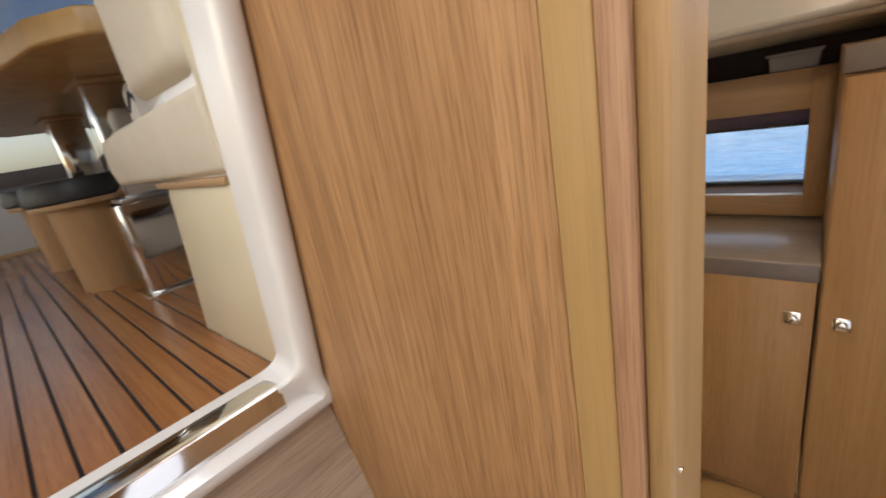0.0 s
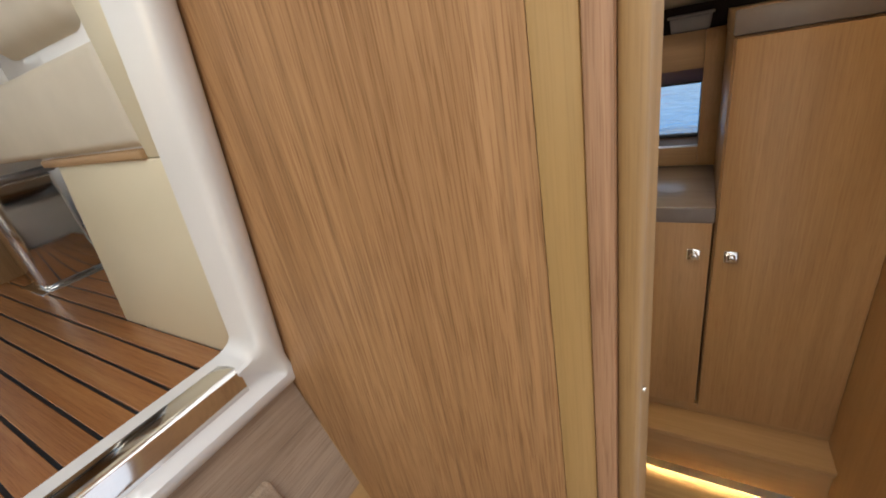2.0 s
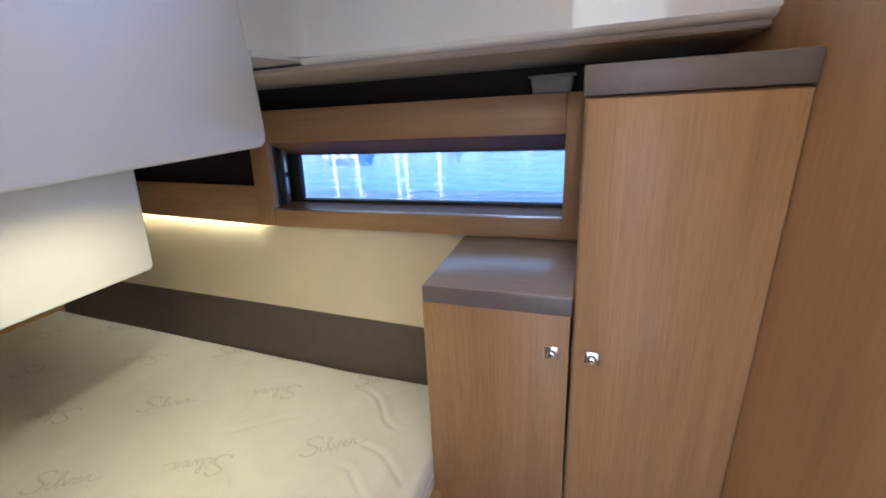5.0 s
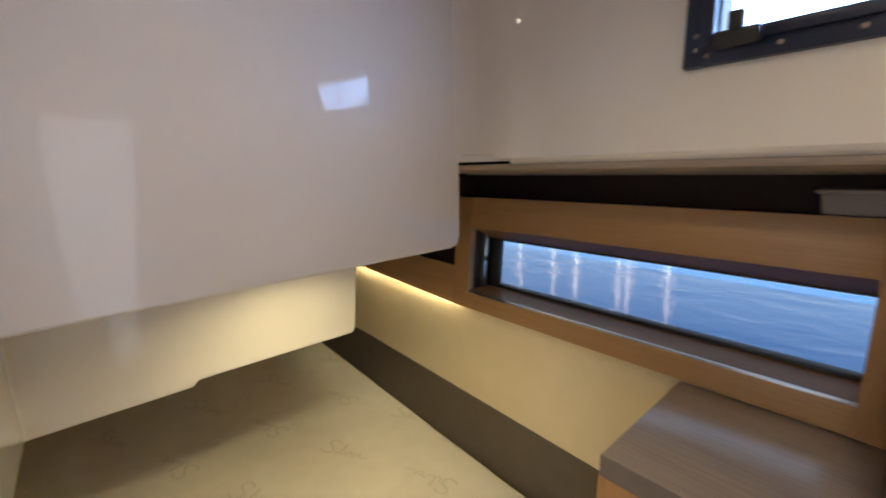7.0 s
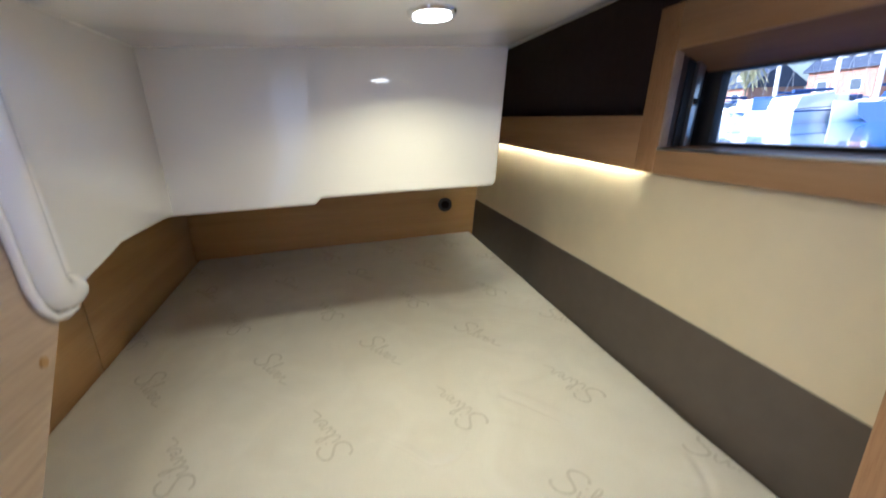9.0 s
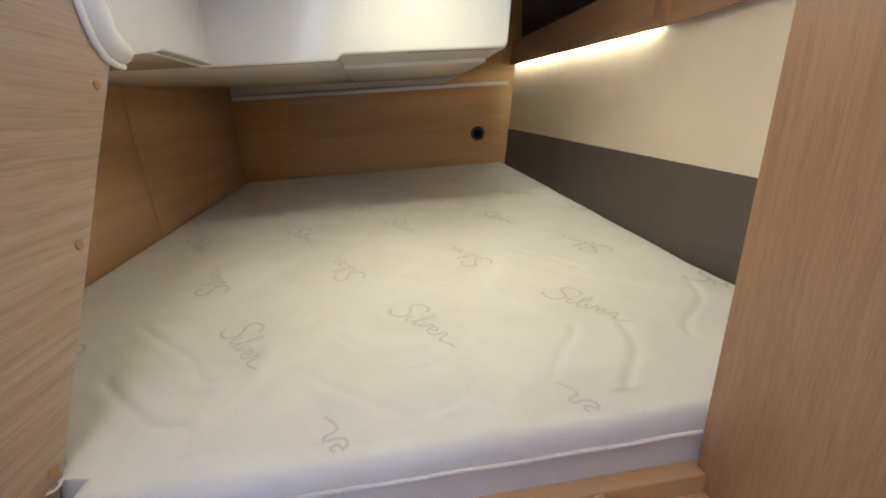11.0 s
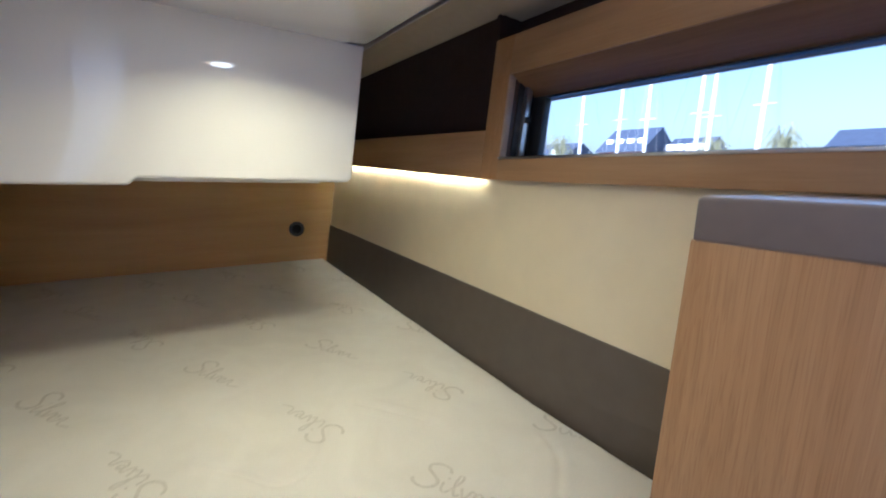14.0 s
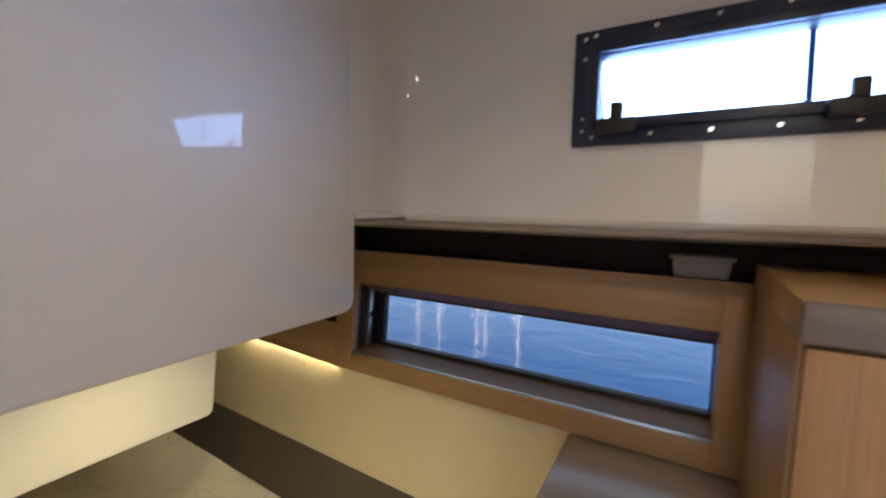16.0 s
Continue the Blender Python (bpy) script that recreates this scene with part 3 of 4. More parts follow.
def groove(x, y):
    """Depth of the stitched quilting lines, with a soft puff on either side."""
    dz = 0.0
    for ln, ax, bx, ay, by in GROOVES:
        if ax < x < bx and ay < y < by:
            d, k = min((math.hypot(p.x - x, p.y - y), i) for i, p in enumerate(ln))
            fade = min(1.0, 4.0 * min(k, len(ln) - 1 - k) / len(ln) + 0.1)
            dz += fade * (0.0018 * math.exp(-((d - 0.020) / 0.013) ** 2) - 0.0042 * math.exp(-(d / 0.008) ** 2))
    return dz


def mattress_top(x, y):
    rise = max(0.0, (-0.9 - x) / 1.85)
    z = 0.378 + 0.075 * rise
    z += 0.004 * noise.noise((x * 3, y * 3, 0)) + 0.0016 * noise.noise((x * 11, y * 11, 4))
    for cx, cy, rx, ry, h in FOLDS:
        z += h * math.exp(-((x - cx) / rx) ** 2 - ((y - cy) / ry) ** 2)
    return z + groove(x, y)


def mattress():
    m = thing("mattress", "off-white quilted mattress with woven grey script pattern", "mattress")
    bm = bmesh.new()
    x1, x0 = -0.372, -2.775
    stations = list(np.arange(x1, -1.12, -0.0045)) + list(np.linspace(-1.12, x0, 56))
    nx, ny = len(stations) - 1, 330
    rows = []
    for i, x in enumerate(float(v) for v in stations):
        ya = 0.018 if x > -0.425 else (-0.458 if x < -0.445 else 0.018 + (-0.425 - x) / 0.02 * -0.476)
        yb = 1.262
        row = []
        for j in range(ny + 1):
            t = j / ny
            y = ya + (yb - ya) * t
            ed = min(abs(x - x1), (1 - abs(2 * t - 1)) * (yb - ya) / 2)
            drop = 0.022 * (1 - min(1, ed / 0.028)) ** 2.2
            row.append(bm.verts.new((x, y, mattress_top(x, y) - drop)))
        rows.append(row)
    for i in range(nx):
        for j in range(ny):
            bm.faces.new((rows[i][j], rows[i][j + 1], rows[i + 1][j + 1], rows[i + 1][j]))
    ring = rows[0] + [r[-1] for r in rows[1:]] + rows[-1][-2::-1] + [r[0] for r in rows[-2:0:-1]]
    low = [bm.verts.new((v.co.x, v.co.y, 0.288)) for v in ring]
    for k in range(len(ring)):
        a, b = k, (k + 1) % len(ring)
        bm.faces.new((ring[a], low[a], low[b], ring[b]))
    bmesh.ops.recalc_face_normals(bm, faces=bm.faces[:])
    part("ticking", bm, FABRIC, m)
    part("piping", tube([(-0.368, y, 0.346 + 0.001 * math.sin(y * 40)) for y in np.linspace(0.02, 0.88, 40)], 0.0035), FABRIC, m)
    return m


bed = mattress()


LETTERS = {
    "S": ((0.30, 0.33), (0.26, 0.41), (0.16, 0.44), (0.06, 0.39), (0.06, 0.30), (0.14, 0.22), (0.21, 0.13), (0.18, 0.03), (0.08, -0.02), (-0.03, 0.02), (-0.06, 0.09)),
    "i": ((0.27, 0.16), (0.27, 0.05), (0.31, 0.0), (0.37, 0.07)),
    "l": ((0.37, 0.07), (0.44, 0.25), (0.44, 0.33), (0.40, 0.32), (0.39, 0.15), (0.42, 0.0), (0.47, 0.04)),
    "v": ((0.47, 0.15), (0.51, 0.01), (0.55, 0.06), (0.58, 0.15), (0.62, 0.12)),
    "e": ((0.62, 0.06), (0.69, 0.08), (0.68, 0.14), (0.63, 0.11), (0.63, 0.03), (0.69, 0.0), (0.75, 0.05)),
    "r": ((0.75, 0.05), (0.78, 0.15), (0.82, 0.13), (0.82, 0.04), (0.87, 0.0), (1.02, 0.04)),
    "dot": ((0.29, 0.23), (0.32, 0.245)),
}


def woven_word(sx, sy, ang, size):
    """The woven script word, its first letter at sx, sy and running along ang."""
    c, s = math.cos(ang), math.sin(ang)
    bm = bmesh.new()
    for key, stroke in LETTERS.items():
        pts = smooth_line(stroke, 5)
        prev = None
        for i, p in enumerate(pts):
            a, b = pts[max(0, i - 1)], pts[min(len(pts) - 1, i + 1)]
            d = (b - a).normalized()
            wd = (0.019 if key == "S" else 0.014) * (0.75 + 0.35 * abs(d.y))
            pair = []
            for sg in (-1, 1):
                uu, vv = (p.x - sg * d.y * wd) * size, (p.y * 0.85 - 0.16 + sg * d.x * wd) * size
                x, y = sx + c * uu - s * vv, sy + s * uu + c * vv
                if -2.75 < x < -0.40 and -0.43 < y < 1.235:
                    pair.append(bm.verts.new((x, y, mattress_top(x, y) + 0.0018)))
            if len(pair) < 2:
                prev = None
                continue
            if prev:
                bm.faces.new((prev[0], pair[0], pair[1], prev[1]))
            prev = pair
    if not bm.faces:
        bm.free()
        return None
    return part("woven_mark", bm, INK, bed)


for k in range(4):
    for j in range(-1, 4):
        woven_word(-0.815 - 0.742 * k, 0.097 + 0.366 * j - 0.012 * k, radians(34), 0.205)
        woven_word(-0.285 - 0.742 * k, -0.025 + 0.366 * j + (0.065 if k == 0 else 0), radians(208), 0.20)

# ---- cabinets ----


def lock(x, z, parent):
    k = part("lock_plate", box(x - 0.019, x + 0.019, 0.889, 0.898, z - 0.019, z + 0.019, 0.004, 3), CHROME, parent, "square chrome push lock")
    part("button", rod((x, 0.889, z), (x, 0.880, z), 0.012, 0.010, n=20, bevel=0.002), CHROME, k)
    part("keyhole", box(x - 0.004, x + 0.004, 0.8785, 0.881, z - 0.0015, z + 0.0015, 0.0005), BLACK, k)


low = thing("low_cabinet", "low oak locker with a chrome push lock beside the berth", "cabinet")
part("body", box(-0.350, 0.020, 0.918, 1.29, 0.19, 0.952, 0.001), OAK_V, low)
part("side_panel", prism([(0.914, 0.953), (0.890, 0.19), (1.30, 0.19), (1.31, 0.953)], 0, -0.362, -0.345, 0.002), OAK_V, low)
bm = box(-0.3645, 0.020, 0.898, 0.914, 0.225, 0.9525, 0)
for v in bm.verts:
    v.co.y -= 0.032 * max(0.0, 0.02 - v.co.x) / 0.384 * (0.9525 - v.co.z) / 0.7275
bmesh.ops.bevel(bm, geom=bm.edges[:], offset=0.003, segments=2, profile=0.5, affect='EDGES')
d = part("door", bm, OAK_V, low)
lock(-0.023, 0.848, d)
top = thing("counter_top", "taupe edged laminate counter on the low locker", "counter")
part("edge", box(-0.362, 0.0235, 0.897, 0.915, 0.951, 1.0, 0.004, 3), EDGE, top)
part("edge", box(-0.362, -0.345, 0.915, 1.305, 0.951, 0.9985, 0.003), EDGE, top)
part("surface", box(-0.3595, 0.0235, 0.900, 1.318, 0.985, 1.0012, 0.002), COUNTER, top)
tall = thing("tall_cabinet", "tall oak wardrobe with a chrome push lock and taupe cap", "cabinet")
part("body", box(0.026, 0.3995, 0.918, 1.318, 0.19, 1.447, 0.001), OAK_V, tall)
d = part("door", box(0.030, 0.3985, 0.898, 0.916, 0.205, 1.444, 0.003), OAK_V, tall)
lock(0.073, 0.847, d)
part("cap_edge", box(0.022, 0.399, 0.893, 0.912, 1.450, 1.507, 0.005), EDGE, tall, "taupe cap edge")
part("cap_top", box(0.024, 0.399, 0.912, 1.335, 1.450, 1.506, 0.002), OAK_X, tall)
plinth = thing("plinth_step", "oak plinth step under the lockers", "step", kind="structure")
part("tread", box(-0.36, 0.40, 0.782, 0.93, 0.155, 0.180, 0.005), OAK_X, plinth)
part("riser", box(-0.36, 0.40, 0.80, 0.82, FLOOR + 0.045, 0.155, 0.001), OAK_X, plinth)
part("toe", box(-0.36, 0.40, 0.84, 0.86, FLOOR, 0.0, 0), DARK, plinth)
part("filler", box(-0.36, 0.40, 0.905, 0.925, 0.18, 0.222, 0.001), OAK_X, plinth)
fl = thing("floor_strip_light", "warm strip light under the plinth step", "strip light")
part("profile", box(-0.345, 0.39, 0.8215, 0.839, FLOOR + 0.062, FLOOR + 0.072, 0.001), BRUSHED, fl)
part("diffuser", box(-0.34, 0.385, 0.8225, 0.836, FLOOR + 0.054, FLOOR + 0.0618, 0), LED_FLOOR, fl)
out = thing("plinth_outlet", "black vent outlet in the plinth riser", "vent")
part("frame", box(-0.262, -0.180, 0.793, 0.801, 0.055, 0.125, 0.003), BLACK, out)
for k in range(3):
    part("slat", box(-0.254, -0.188, 0.790, 0.796, 0.066 + 0.018 * k, 0.074 + 0.018 * k, 0.001), GLOSS_BLACK, out)

pan = thing("black_panel", "tall gloss black equipment panel with a round reel", "panel")
part("face", box(0.396, 0.426, 0.238, 0.362, 0.1, 2.2, 0.004), GLOSS_BLACK, pan)
bx_ = part("device", box(0.376, 0.398, 0.262, 0.345, 1.41, 1.50, 0.006), GREY_PLASTIC, pan, "grey device with a round dial")
part("dial", rod((0.378, 0.303, 1.455), (0.366, 0.303, 1.455), 0.032, 0.030, n=28, bevel=0.003), GLOSS_BLACK, bx_)
# Small metal plate that draws a window's reflection in the gloss.
part("switch_plate", box(0.390, 0.398, 0.262, 0.312, 1.32, 1.375, 0.003), BRUSHED, pan)

# ceiling spots
for sx, sy in SPOTS:
    cs = thing("ceiling_spot", "round chrome recessed ceiling downlight, lit", "spot light", "ceiling downlights")
    part("bezel", rod((sx, sy, 2.221), (sx, sy, 2.204), 0.048, 0.044, n=36, bevel=0.003), CHROME, cs)
    part("lens", rod((sx, sy, 2.208), (sx, sy, 2.201), 0.036, n=32), LED_SPOT, cs)
# berth spot
spot = thing("spot_light", "round chrome recessed downlight, lit", "spot light")
part("bezel", rod((-0.97, 0.615, 1.372), (-0.97, 0.615, 1.3625), 0.048, 0.044, n=36, bevel=0.003), CHROME, spot)
part("lens", rod((-0.97, 0.615, 1.366), (-0.97, 0.615, 1.3605), 0.036, n=32), LED_SPOT, spot)

# ---- door, standing open ----
door = thing("door_1", "oak cabin door standing open into the companionway", "door", kind="structure")
part("leaf", box(0.405, 0.438, -0.60, -0.13, FLOOR, 1.98, 0.003), PANEL, door)
part("edge_strip", box(0.403, 0.440, -0.615, -0.60, FLOOR, 1.98, 0.003), YELLOW, door)

# ---- companionway and saloon ----
LEAN = 0.165


def lean_x(z):
    return -0.622 + LEAN * (z - 1.08)


fr = thing("opening_frame", "white moulded frame of the opening to the saloon", "door frame", kind="structure")
JAMB = ((0, 0.085), (0, 0.024), (0.002, 0.012), (0.006, 0.006), (0.012, 0.002), (0.018, 0), (0.026, 0), (0.031, 0.001), (0.035, 0.003), (0.038, 0.007), (0.040, 0.014), (0.040, 0.03))
SILL = ((0, 0.118), (0, 0.042), (0.004, 0.037), (0.010, 0.035), (0.034, 0.033), (0.042, 0.026), (0.047, 0.014), (0.052, 0.005), (0.064, 0.001), (0.073, 0.004), (0.078, 0.012), (0.079, 0.03))


def opening_frame_mesh():
    """Sweep from the upright jamb section through a rounded corner into the sill."""
    stations = [(0.0, 2.3, None), (0.0, 1.6, None)] + [(k / 12, None, radians(-7.5 * k)) for k in range(13)] + [(1.0, None, -1.6)]
    bm = bmesh.new()
    prev = None
    for i, (f, zz, a) in enumerate(stations):
        k = f * f * (3 - 2 * f)
        ring = []
        for (jo, jw), (so, sw) in zip(JAMB, SILL):
            o, wd = jo + (so - jo) * k, jw + (sw - jw) * k
            rad = 0.045 - 0.35 * o
            yc, zc = -0.150 + o - rad, 1.148 - o + rad
            if zz is not None:
                y, z = -0.150 + o, zz
            elif i == len(stations) - 1:
                y, z = -1.6, 1.148 - o
            else:
                y, z = yc + rad * math.cos(a), zc + rad * math.sin(a)
            ring.append(bm.verts.new((lean_x(z) - wd, y, z)))
        if prev:
            for p in range(len(ring) - 1):
                bm.faces.new((prev[p], prev[p + 1], ring[p + 1], ring[p]))
        prev = ring
    bmesh.ops.recalc_face_normals(bm, faces=bm.faces[:])
    return bm


part("jamb_and_sill", opening_frame_mesh(), GRP, fr)
part("sill_strip", prism([(-0.698, 1.1495), (-0.658, 1.1525), (-0.648, 1.147), (-0.645, 1.108), (-0.652, 1.106), (-0.66, 1.14), (-0.698, 1.143)], 1, -1.6, -0.178, 0.001), CHROME, fr, "polished steel sill strip")
lowb = thing("wall_companionway", "pale oak bulkhead below the opening", "wall", kind="structure")
part("face", prism([(-0.637, 1.08), (-0.30, FLOOR + 0.05), (-0.325, FLOOR + 0.05), (-0.665, 1.075)], 1, -1.6, -0.112), PALE_Y, lowb, smooth=False)
stp = thing("foot_step", "pale oak foot step on the companionway bulkhead", "step")
part("tread", prism([(-0.607, 0.985), (-0.590, 0.985), (-0.40, 0.40), (-0.43, 0.40)], 1, -0.60, -0.235, 0.006), PALE, stp)
setting("floor_companionway", box(-0.36, 1.2, -5.3, -0.1, FLOOR - 0.06, FLOOR - 0.002, 0), PALE, "pale oak companionway floor", "floor", False)
# Unseen wall, its height set to cut sky light on the partition.
setting("wall_companionway_side", box(1.2, 1.25, -4.0, 0.0, FLOOR, 1.6, 0), GRP, "added unseen white wall cutting sky light in the companionway", "wall", False)
setting("wall_cockpit", box(0.44, 1.25, -0.11, -0.05, FLOOR, 2.25, 0), OAK_V, "oak wall beside the companionway", "wall", False)

# teak saloon floor
sf = thing("floor_saloon", "varnished teak saloon floor with black caulked seams", "floor", kind="structure")
bm = box(-5.6, -0.74, -2.2, -0.06, 0.9955, 1.003, 0)
box(-5.6, -1.37, -0.06, 0.5, 0.9955, 1.003, 0, bm=bm)
part("caulk_bed", bm, CAULK, sf, smooth=False)
pl = 0.066
for i in range(41):
    y1 = 0.474 - i * pl
    split = -3.3 + 0.25 * (i % 3)
    for xa, xb in ((-5.6, split), (split + 0.004, -0.74 if y1 - pl < -0.06 else -1.37)):
        part("plank", box(xa, xb, y1 - pl + 0.008, min(y1, -0.05) if xb > -1.0 else y1, 1.0, 1.009, 0.001, 1), TEAK, sf, smooth=False)
seat = thing("settee", "cream moulded saloon seat base with beige cushions", "settee")
part("base", prism([(-1.455, 1.009), (-1.30, 1.470), (-0.69, 1.470), (-0.69, 1.009)], 1, -0.054, -0.0405, 0.005, seg=3), BASE, seat)
part("end_cheek", box(-0.885, -0.69, -0.0545, -0.041, 1.4705, 2.25, 0.004), BASE, seat)
part("seat_board", box(-1.36, -0.886, -0.062, 0.60, 1.470, 1.487, 0.004), OAK_X, seat)
part("seat_cushion", prism([(-1.80, 1.490), (-1.86, 1.55), (-1.82, 1.645), (-1.6, 1.655), (-0.89, 1.665), (-0.88, 1.490)], 1, -0.058, 0.6, 0.02, seg=4), CUSHION, seat)
part("back_cushion", box(-1.29, -0.885, -0.07, 0.30, 1.675, 2.30, 0.06, 5), CUSHION, seat)
ptl = thing("throw_pillow", "cream throw pillow with dark zigzag print on the seat", "pillow")
part("body", box(-1.95, -1.40, 0.08, 0.30, 1.655, 1.85, 0.06, 5), WHITE_PLASTIC, ptl)
for k in range(3):
    xk = -1.88 + 0.14 * k
    part("stripe", tube([(xk, 0.079, 1.735), (xk + 0.07, 0.078, 1.79), (xk + 0.14, 0.079, 1.735)], 0.006), BLACK, ptl)

tab = thing("saloon_table", "oak saloon table on two steel pedestals", "table")
tb = [(-1.52, 0.30), (-1.47, 0.10), (-1.51, -0.05), (-1.66, -0.15), (-1.95, -0.21), (-3.9, -0.24), (-4.1, -0.1), (-4.1, 1.0), (-1.55, 1.0)]
part("tabletop", prism(tb, 2, 1.90, 1.975, 0.012, seg=3), YELLOW, tab)
for px_, s in ((-2.22, 1.0), (-3.35, 1.0)):
    part("mount_plate", box(px_ - 0.16, px_ + 0.14, -0.0, 0.30, 1.885, 1.90, 0.003), OAK_X, tab)
    part("upper_column", box(px_ - 0.065, px_ + 0.085, 0.012, 0.178, 1.43, 1.885, 0.012, 3), CHROME, tab)
    part("collar", box(px_ - 0.085, px_ + 0.105, -0.012, 0.182, 1.418, 1.432, 0.003), BRUSHED, tab)
    part("lower_column", box(px_ - 0.08, px_ + 0.10, -0.04, 0.168, 1.012, 1.418, 0.014, 3), CHROME, tab, "polished reflecting column")
    part("foot", box(px_ - 0.11, px_ + 0.13, -0.065, 0.19, 1.003, 1.014, 0.004), CHROME, tab)


def stool(x, y):
    s = thing("stool", "oak drum stool with a black padded seat", "stool", "stools at the saloon table")
    part("drum", rod((x, y, 1.0), (x, y, 1.43), 0.138, 0.145, n=28), OAK_V, s)
    part("foot_ring", rod((x, y, 0.985), (x, y, 1.005), 0.15, n=28, bevel=0.004), OAK_X, s)
    part("seat_ring", rod((x, y, 1.43), (x, y, 1.455), 0.20, n=28, bevel=0.004), OAK_X, s)
    part("pad", rod((x, y, 1.455), (x, y, 1.555), 0.215, 0.20, n=32, bevel=0.02), BLACK, s, "black padded seat")


stool(-2.68, -0.06)
stool(-3.72, -0.09)
far = thing("wall_saloon_aft", "white coaming and grey window ledge at the saloon's end", "wall", kind="structure")
part("coaming", box(-5.65, -5.55, -2.2, 1.1, 0.985, 1.55, 0.01), GRP, far)
part("ledge", box(-5.60, -5.50, -2.2, 1.1, 1.55, 1.60, 0.01), GREY_PLASTIC, far)
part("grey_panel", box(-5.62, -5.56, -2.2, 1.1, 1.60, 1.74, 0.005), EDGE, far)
part("valance", box(-5.62, -5.50, -2.2, 1.1, 2.66, 2.85, 0.01), DARK, far)
part("sash", box(-5.62, -5.57, -2.2, 1.1, 2.10, 2.16, 0.005), GRP, far)
part("foot_rail", box(-5.57, -5.47, -2.2, 1.1, 0.985, 1.03, 0.01), OAK_Y, far)
setting("wall_saloon_side", box(-5.6, -1.5, 1.0, 1.10, 1.7, 2.2, 0), GRP, "white saloon side coaming", "wall", False)
# Unseen roof, added to block the sun, with a gap for the fill lamp.
roof = box(-5.8, -0.4, -5.6, 1.13, 2.85, 2.92, 0)
box(0.8, 1.6, -5.6, 1.13, 2.85, 2.92, 0, bm=roof)
box(-0.4, 0.8, -5.6, -1.45, 2.85, 2.92, 0, bm=roof)
box(-0.4, 0.8, -0.45, 1.13, 2.85, 2.92, 0, bm=roof)
setting("wheelhouse_roof", roof, WHITE_PLASTIC, "added unseen white roof that keeps the sun off the companionway", "ceiling", False)

deck = thing("boat_hull", "white motor boat hull below the cabin and saloon", "boat hull", kind="structure")
part("bottom", box(-5.9, 1.5, -5.5, 1.56, -0.45, -0.25, 0), HULL_WHITE, deck, smooth=False)
part("inner_side", box(-5.9, -0.75, -2.3, -2.2, -0.25, 1.3, 0.01), GRP, deck, smooth=False)
part("bow_side", box(1.25, 1.5, -5.5, 1.56, -0.25, 1.1, 0.01), HULL_WHITE, deck, smooth=False)
part("side_deck_aft", box(-5.9, -3.0, 1.10, 1.56, -0.25, 1.65, 0.01), HULL_WHITE, deck, smooth=False)
part("aft_side", box(-5.9, -5.66, -5.5, 1.10, -0.25, 1.3, 0.01), HULL_WHITE, deck, smooth=False)
# Unseen side, raised to keep sky light off the lower partition.
part("port_side", box(-5.66, 1.25, -5.5, -5.3, -0.25, 1.6, 0.01), HULL_WHITE, deck, smooth=False)

# ---- outside: water, boats, quay, warehouses ----
WL = 0.22
bm = bmesh.new()
quads = (((-2500, 1.57), (2500, 1.57), (2500, 3000), (-2500, 3000)), ((-2500, -3000), (2500, -3000), (2500, -5.5), (-2500, -5.5)),
         ((-2500, -5.5), (-5.9, -5.5), (-5.9, 1.57), (-2500, 1.57)), ((1.5, -5.5), (2500, -5.5), (2500, 1.57), (1.5, 1.57)))
for q in quads:
    bm.faces.new([bm.verts.new((x, y, WL)) for x, y in q])
setting("water", bm, WATER, "rippled blue harbour water", "water", False)
setting("quay", box(-160, 120, 46, 90, WL - 1, 1.4, 0.05), QUAY, "stone harbour quay", "quay", False)


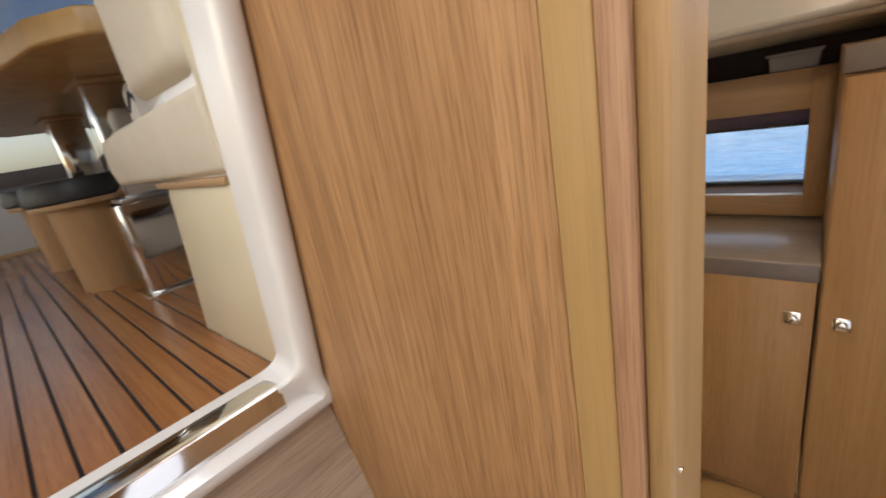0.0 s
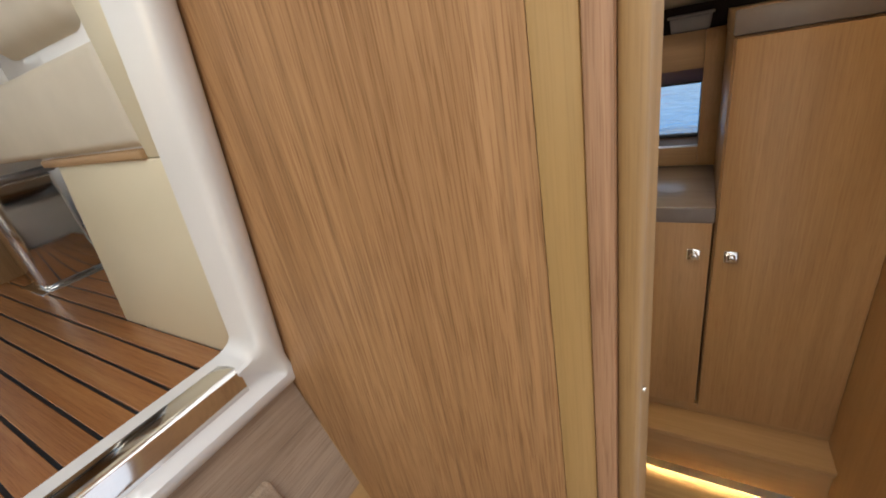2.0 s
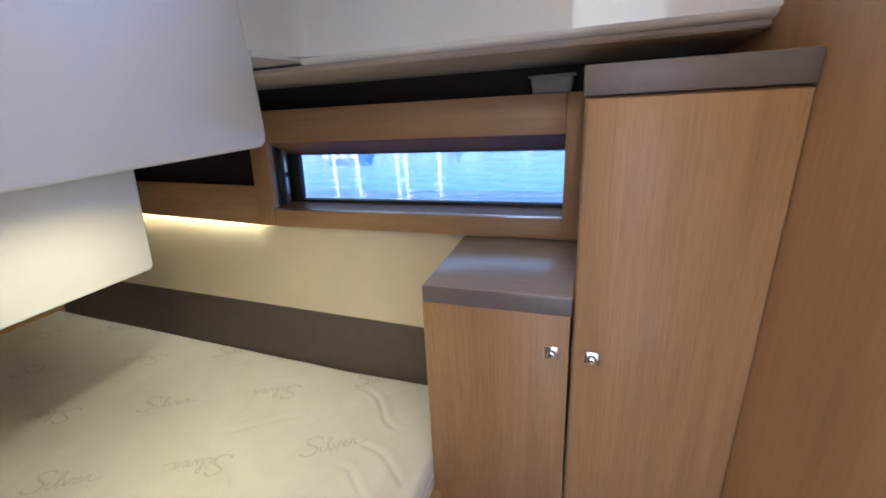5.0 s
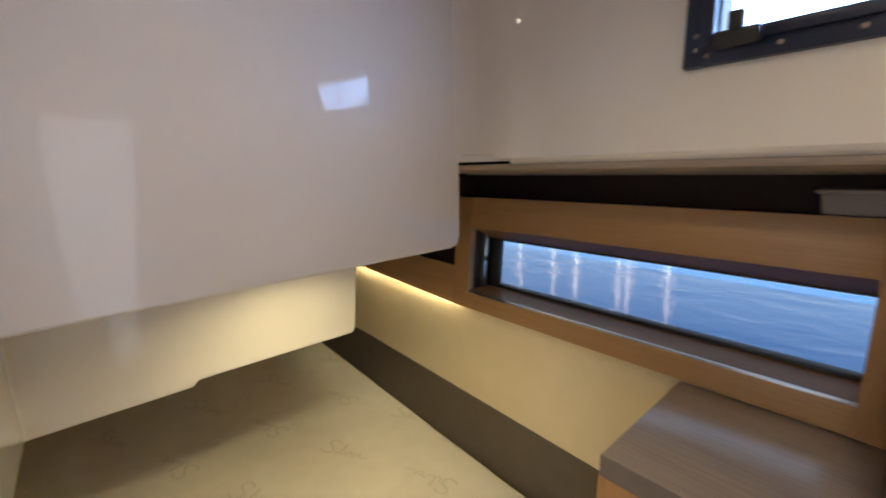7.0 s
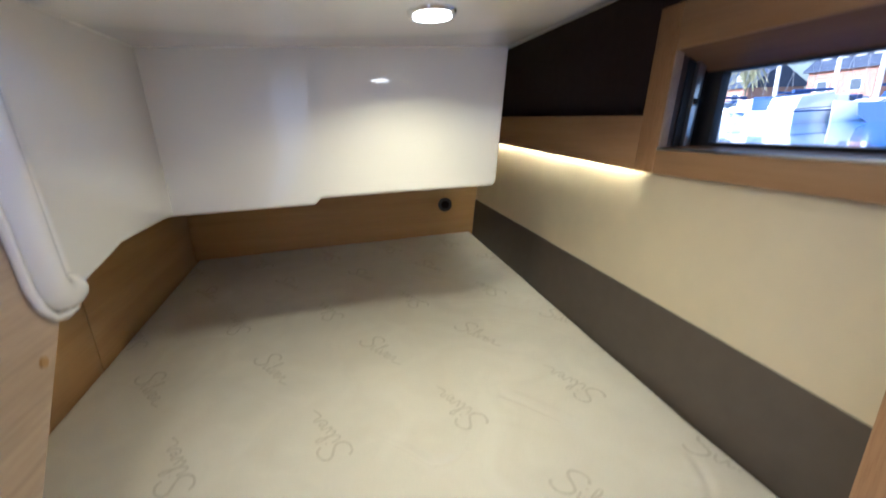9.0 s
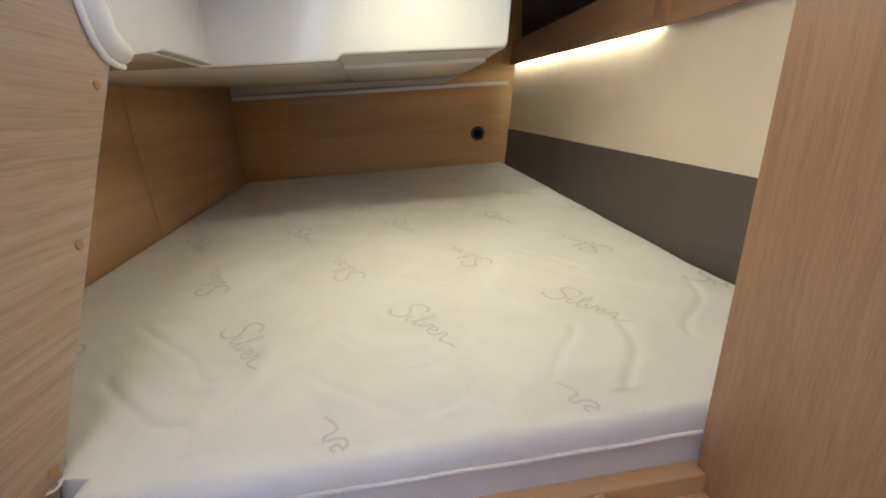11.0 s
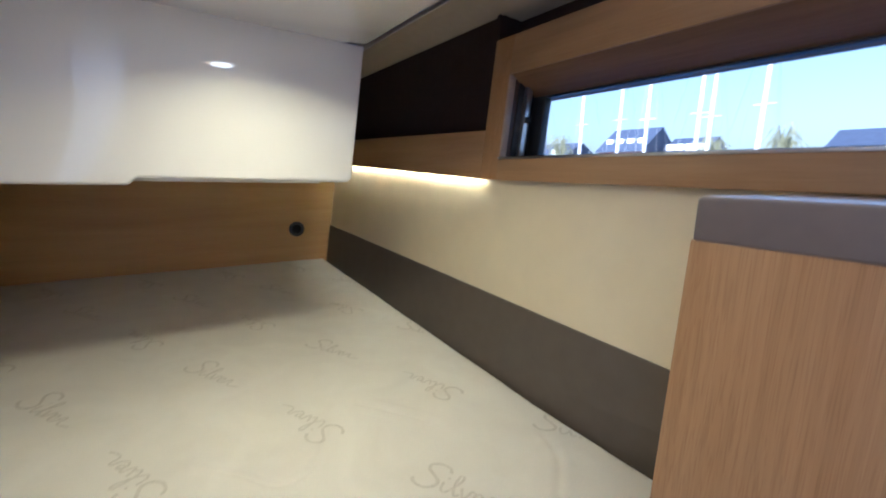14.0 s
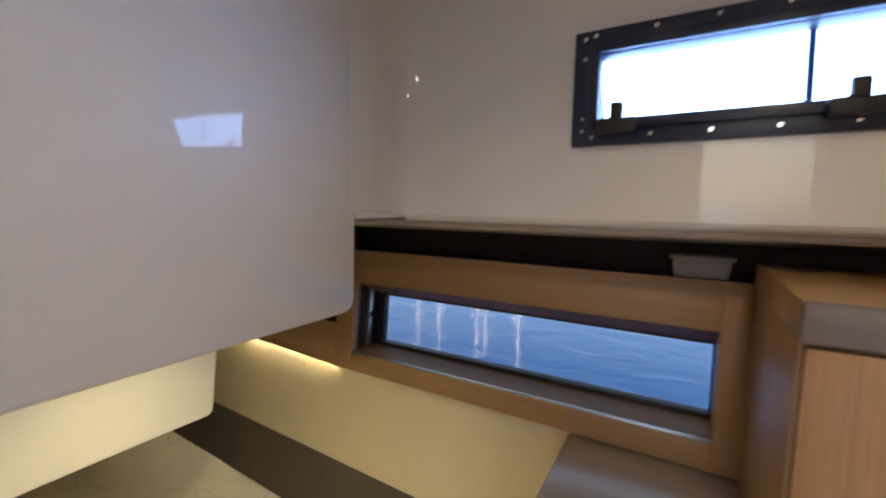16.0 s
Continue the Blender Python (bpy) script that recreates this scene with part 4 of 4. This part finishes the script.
def sailboat(x, y, length, colour, heading, mast):
    s = thing("sailing_boat", "moored white sailing boat with a tall mast", "boat", "boats moored in the harbour")
    bm = bmesh.new()
    n, rings = 12, []
    for i in range(n + 1):
        t = i / n
        wdt = 0.16 * length * (math.sin(math.pi * min(1, 0.28 + 0.72 * (1 - t)) * 0.5) if t < 0.6 else math.cos((t - 0.6) / 0.4 * math.pi / 2) ** 0.8 * 0.97)
        wdt = max(wdt, 0.02)
        sheer = 0.95 + 0.45 * (t - 0.4) ** 2 * 2.2
        xx = (t - 0.5) * length
        rings.append([bm.verts.new((xx, sx * wdt * k, zz)) for sx, k, zz in ((-1, 1, sheer), (-1, 0.9, 0.35), (-1, 0.5, -0.15), (1, 0.5, -0.15), (1, 0.9, 0.35), (1, 1, sheer))])
    for a, b in zip(rings, rings[1:]):
        for k in range(6):
            bm.faces.new((a[k], a[(k + 1) % 6], b[(k + 1) % 6], b[k]))
    bm.faces.new(rings[0])
    bm.faces.new(rings[-1][::-1])
    bmesh.ops.recalc_face_normals(bm, faces=bm.faces[:])
    part("hull", bm, colour if length > 10.5 else HULL_WHITE, s)
    part("coachroof", prism([(-0.22 * length, 0.9), (-0.20 * length, 1.45), (0.12 * length, 1.35), (0.24 * length, 0.95)], 1, -0.09 * length, 0.09 * length, 0.06), HULL_WHITE, s)
    part("sprayhood", prism([(-0.30 * length, 0.95), (-0.27 * length, 1.9), (-0.17 * length, 1.85), (-0.12 * length, 1.35)], 1, -0.08 * length, 0.08 * length, 0.08), colour, s)
    part("mast", rod((0.06 * length, 0, 1.2), (0.06 * length, 0, mast), 0.15, 0.12, n=8), MAST, s)
    part("boom", rod((0.05 * length, 0, 2.2), (-0.36 * length, 0, 2.1), 0.10, 0.12, n=8), colour, s)
    for sp in (0.45, 0.7):
        part("spreader", rod((0.06 * length, -0.7, mast * sp), (0.06 * length, 0.7, mast * sp), 0.03, n=6), MAST, s)
    for p in ((0.49 * length, 0, 1.2), (-0.49 * length, 0, 1.1), (0.03 * length, 0.14 * length, 1.0), (0.03 * length, -0.14 * length, 1.0)):
        part("stay", rod((0.06 * length, 0, mast - 0.1), p, 0.012, n=5), BRUSHED, s)
    for k in range(3):
        part("porthole", box((-0.12 + 0.09 * k) * length, (-0.07 + 0.09 * k) * length, -0.095 * length, -0.0885 * length, 1.1, 1.24, 0.02), FAR_GLASS, s)
    s.matrix_world = pose(x, y, WL, 0, 0, heading)
    return s


rb = random.Random(4)
for x, mast in ((-27.9, 13.6), (-24.4, 14.2), (-21.1, 13.4), (-17.4, 14.0), (-16.5, 13.2), (-13.1, 14.4), (-33.5, 12.5), (-40.0, 13.0), (-47.0, 12.0)):
    sailboat(x, 36.0, rb.uniform(8.5, 11), rb.choice((HULL_BLUE, HULL_BLUE, HULL_WHITE)), rb.choice((92, 88, 272)), mast)


def motorboat(x, y, length, canvas, heading):
    s = thing("motor_boat", "moored white motor boat with a canvas cockpit cover", "boat", "motor boats moored in the harbour")
    h = length / 2
    bm = prism([(-h, 0.0), (-h, 0.85), (0.2 * h, 0.95), (h * 1.02, 1.2), (0.78 * h, 0.0)], 1, -0.16 * length, 0.16 * length)
    for v in bm.verts:
        if v.co.x > 0.5 * h:
            v.co.y *= 0.25 if v.co.x > 0.9 * h else 0.6
    part("hull", bm, HULL_WHITE, s)
    part("cabin", prism([(-0.1 * h, 0.92), (0.0, 1.75), (0.35 * h, 1.7), (0.62 * h, 1.05)], 1, -0.12 * length, 0.12 * length, 0.05), HULL_WHITE, s)
    part("windscreen", prism([(0.37 * h, 1.3), (0.36 * h, 1.66), (0.40 * h, 1.6), (0.56 * h, 1.22)], 1, -0.123 * length, 0.123 * length), FAR_GLASS, s)
    part("canvas_cover", prism([(-0.9 * h, 0.9), (-0.8 * h, 1.7), (-0.02 * h, 1.9), (0.0, 0.95)], 1, -0.13 * length, 0.13 * length, 0.06), canvas, s)
    part("rubbing_strake", box(-h, 0.6 * h, -0.163 * length, 0.163 * length, 0.7, 0.78, 0.02), HULL_BLUE, s)
    s.matrix_world = pose(x, y, WL, 0, 0, heading)
    return s


for k in range(30):
    x = -52 + 1.85 * k + rb.uniform(-0.6, 0.6)
    motorboat(x, rb.choice((33.0, 40.0, 43.5)) + rb.uniform(-1.2, 1.2), rb.uniform(5.0, 7.5), rb.choice((HULL_BLUE, HULL_BLUE, HULL_WHITE)), rb.choice((90, 270, 100, 80, 180, 10)))


def warehouse(x0, x1, y0, y1, eave, ridge, rows, cols):
    h = thing("warehouse", "red brick quayside warehouse with a slate roof", "building")
    part("wall", box(x0, x1, y0, y1, 1.0, eave, 0), BRICK, h, smooth=False)
    yc = (y0 + y1) / 2
    part("roof", prism([(y0 - 0.4, eave - 0.1), (yc, ridge), (y1 + 0.4, eave - 0.1), (y1 + 0.4, eave - 0.3), (y0 - 0.4, eave - 0.3)], 0, x0 - 0.4, x1 + 0.4), SLATE, h, smooth=False)
    for r in range(rows):
        for c in range(cols):
            xc = x0 + (x1 - x0) * (c + 0.5) / cols
            zc = 1.0 + (eave - 1.0) * (r + 0.55) / rows
            f = part("window", box(xc - 0.65, xc + 0.65, y0 - 0.06, y0 + 0.02, zc - 0.7, zc + 0.7, 0.02), MAST, h)
            part("pane", box(xc - 0.5, xc + 0.5, y0 - 0.08, y0 - 0.05, zc - 0.55, zc + 0.55, 0), FAR_GLASS, f)
    for c in range(4):
        xc = x0 + (x1 - x0) * (c + 0.5) / 4
        part("dormer", box(xc - 0.5, xc + 0.5, y0 + 1.0, y0 + 3.0, eave + 0.5, eave + 1.6, 0.05), MAST, h)


warehouse(-13.2, 34, 52, 62, 3.9, 6.6, 1, 14)
warehouse(-39, -32.5, 54, 62, 5.2, 8.4, 1, 2)
warehouse(-31.5, -26.5, 57, 65, 4.4, 7.0, 1, 2)
warehouse(-66, -48, 56, 66, 4.4, 7.2, 1, 5)


def bare_tree(x, y, height, seed):
    t = thing("quayside_tree", "pale bare-branched tree on the quay", "tree", "trees on the quay")
    rt = random.Random(seed)
    bm = rod((x, y, 1.38), (x, y, 1.4 + height * 0.4), 0.22, 0.15, n=8)
    part("trunk", bm, BARK, t)
    bm = bmesh.new()
    for k in range(70):
        a, z0 = rt.uniform(0, 2 * math.pi), 1.4 + height * rt.uniform(0.28, 0.5)
        r = height * rt.uniform(0.12, 0.34)
        top = Vector((x + r * 0.6 * math.cos(a), y + r * 0.6 * math.sin(a), 1.4 + height * rt.uniform(0.6, 1.0)))
        tube([(x, y, z0), top.lerp(Vector((x, y, z0)), 0.4), top, top + Vector((0.5 * r * math.cos(a), 0.5 * r * math.sin(a), -height * rt.uniform(0.1, 0.4)))], 0.035, bm, 4)
    part("branches", bm, TWIG, t)


BARK = plain("grey_bark", (0.16, 0.13, 0.10), 0.9, vary=0.2, scale=4)
TWIG = plain("pale_willow_twigs", (0.30, 0.29, 0.16), 0.8, vary=0.25, scale=2)
bare_tree(-15.6, 49, 5.4, 1)
bare_tree(-23.0, 52, 5.0, 2)
bare_tree(-44.0, 51, 6.2, 3)
rail = thing("hatch_strut", "thin blue-grey strut outside the hatch pane", "strut")
part("post", rod((0.062, 1.178, 1.62), (0.050, 1.178, 2.05), 0.006), HULL_BLUE, rail)
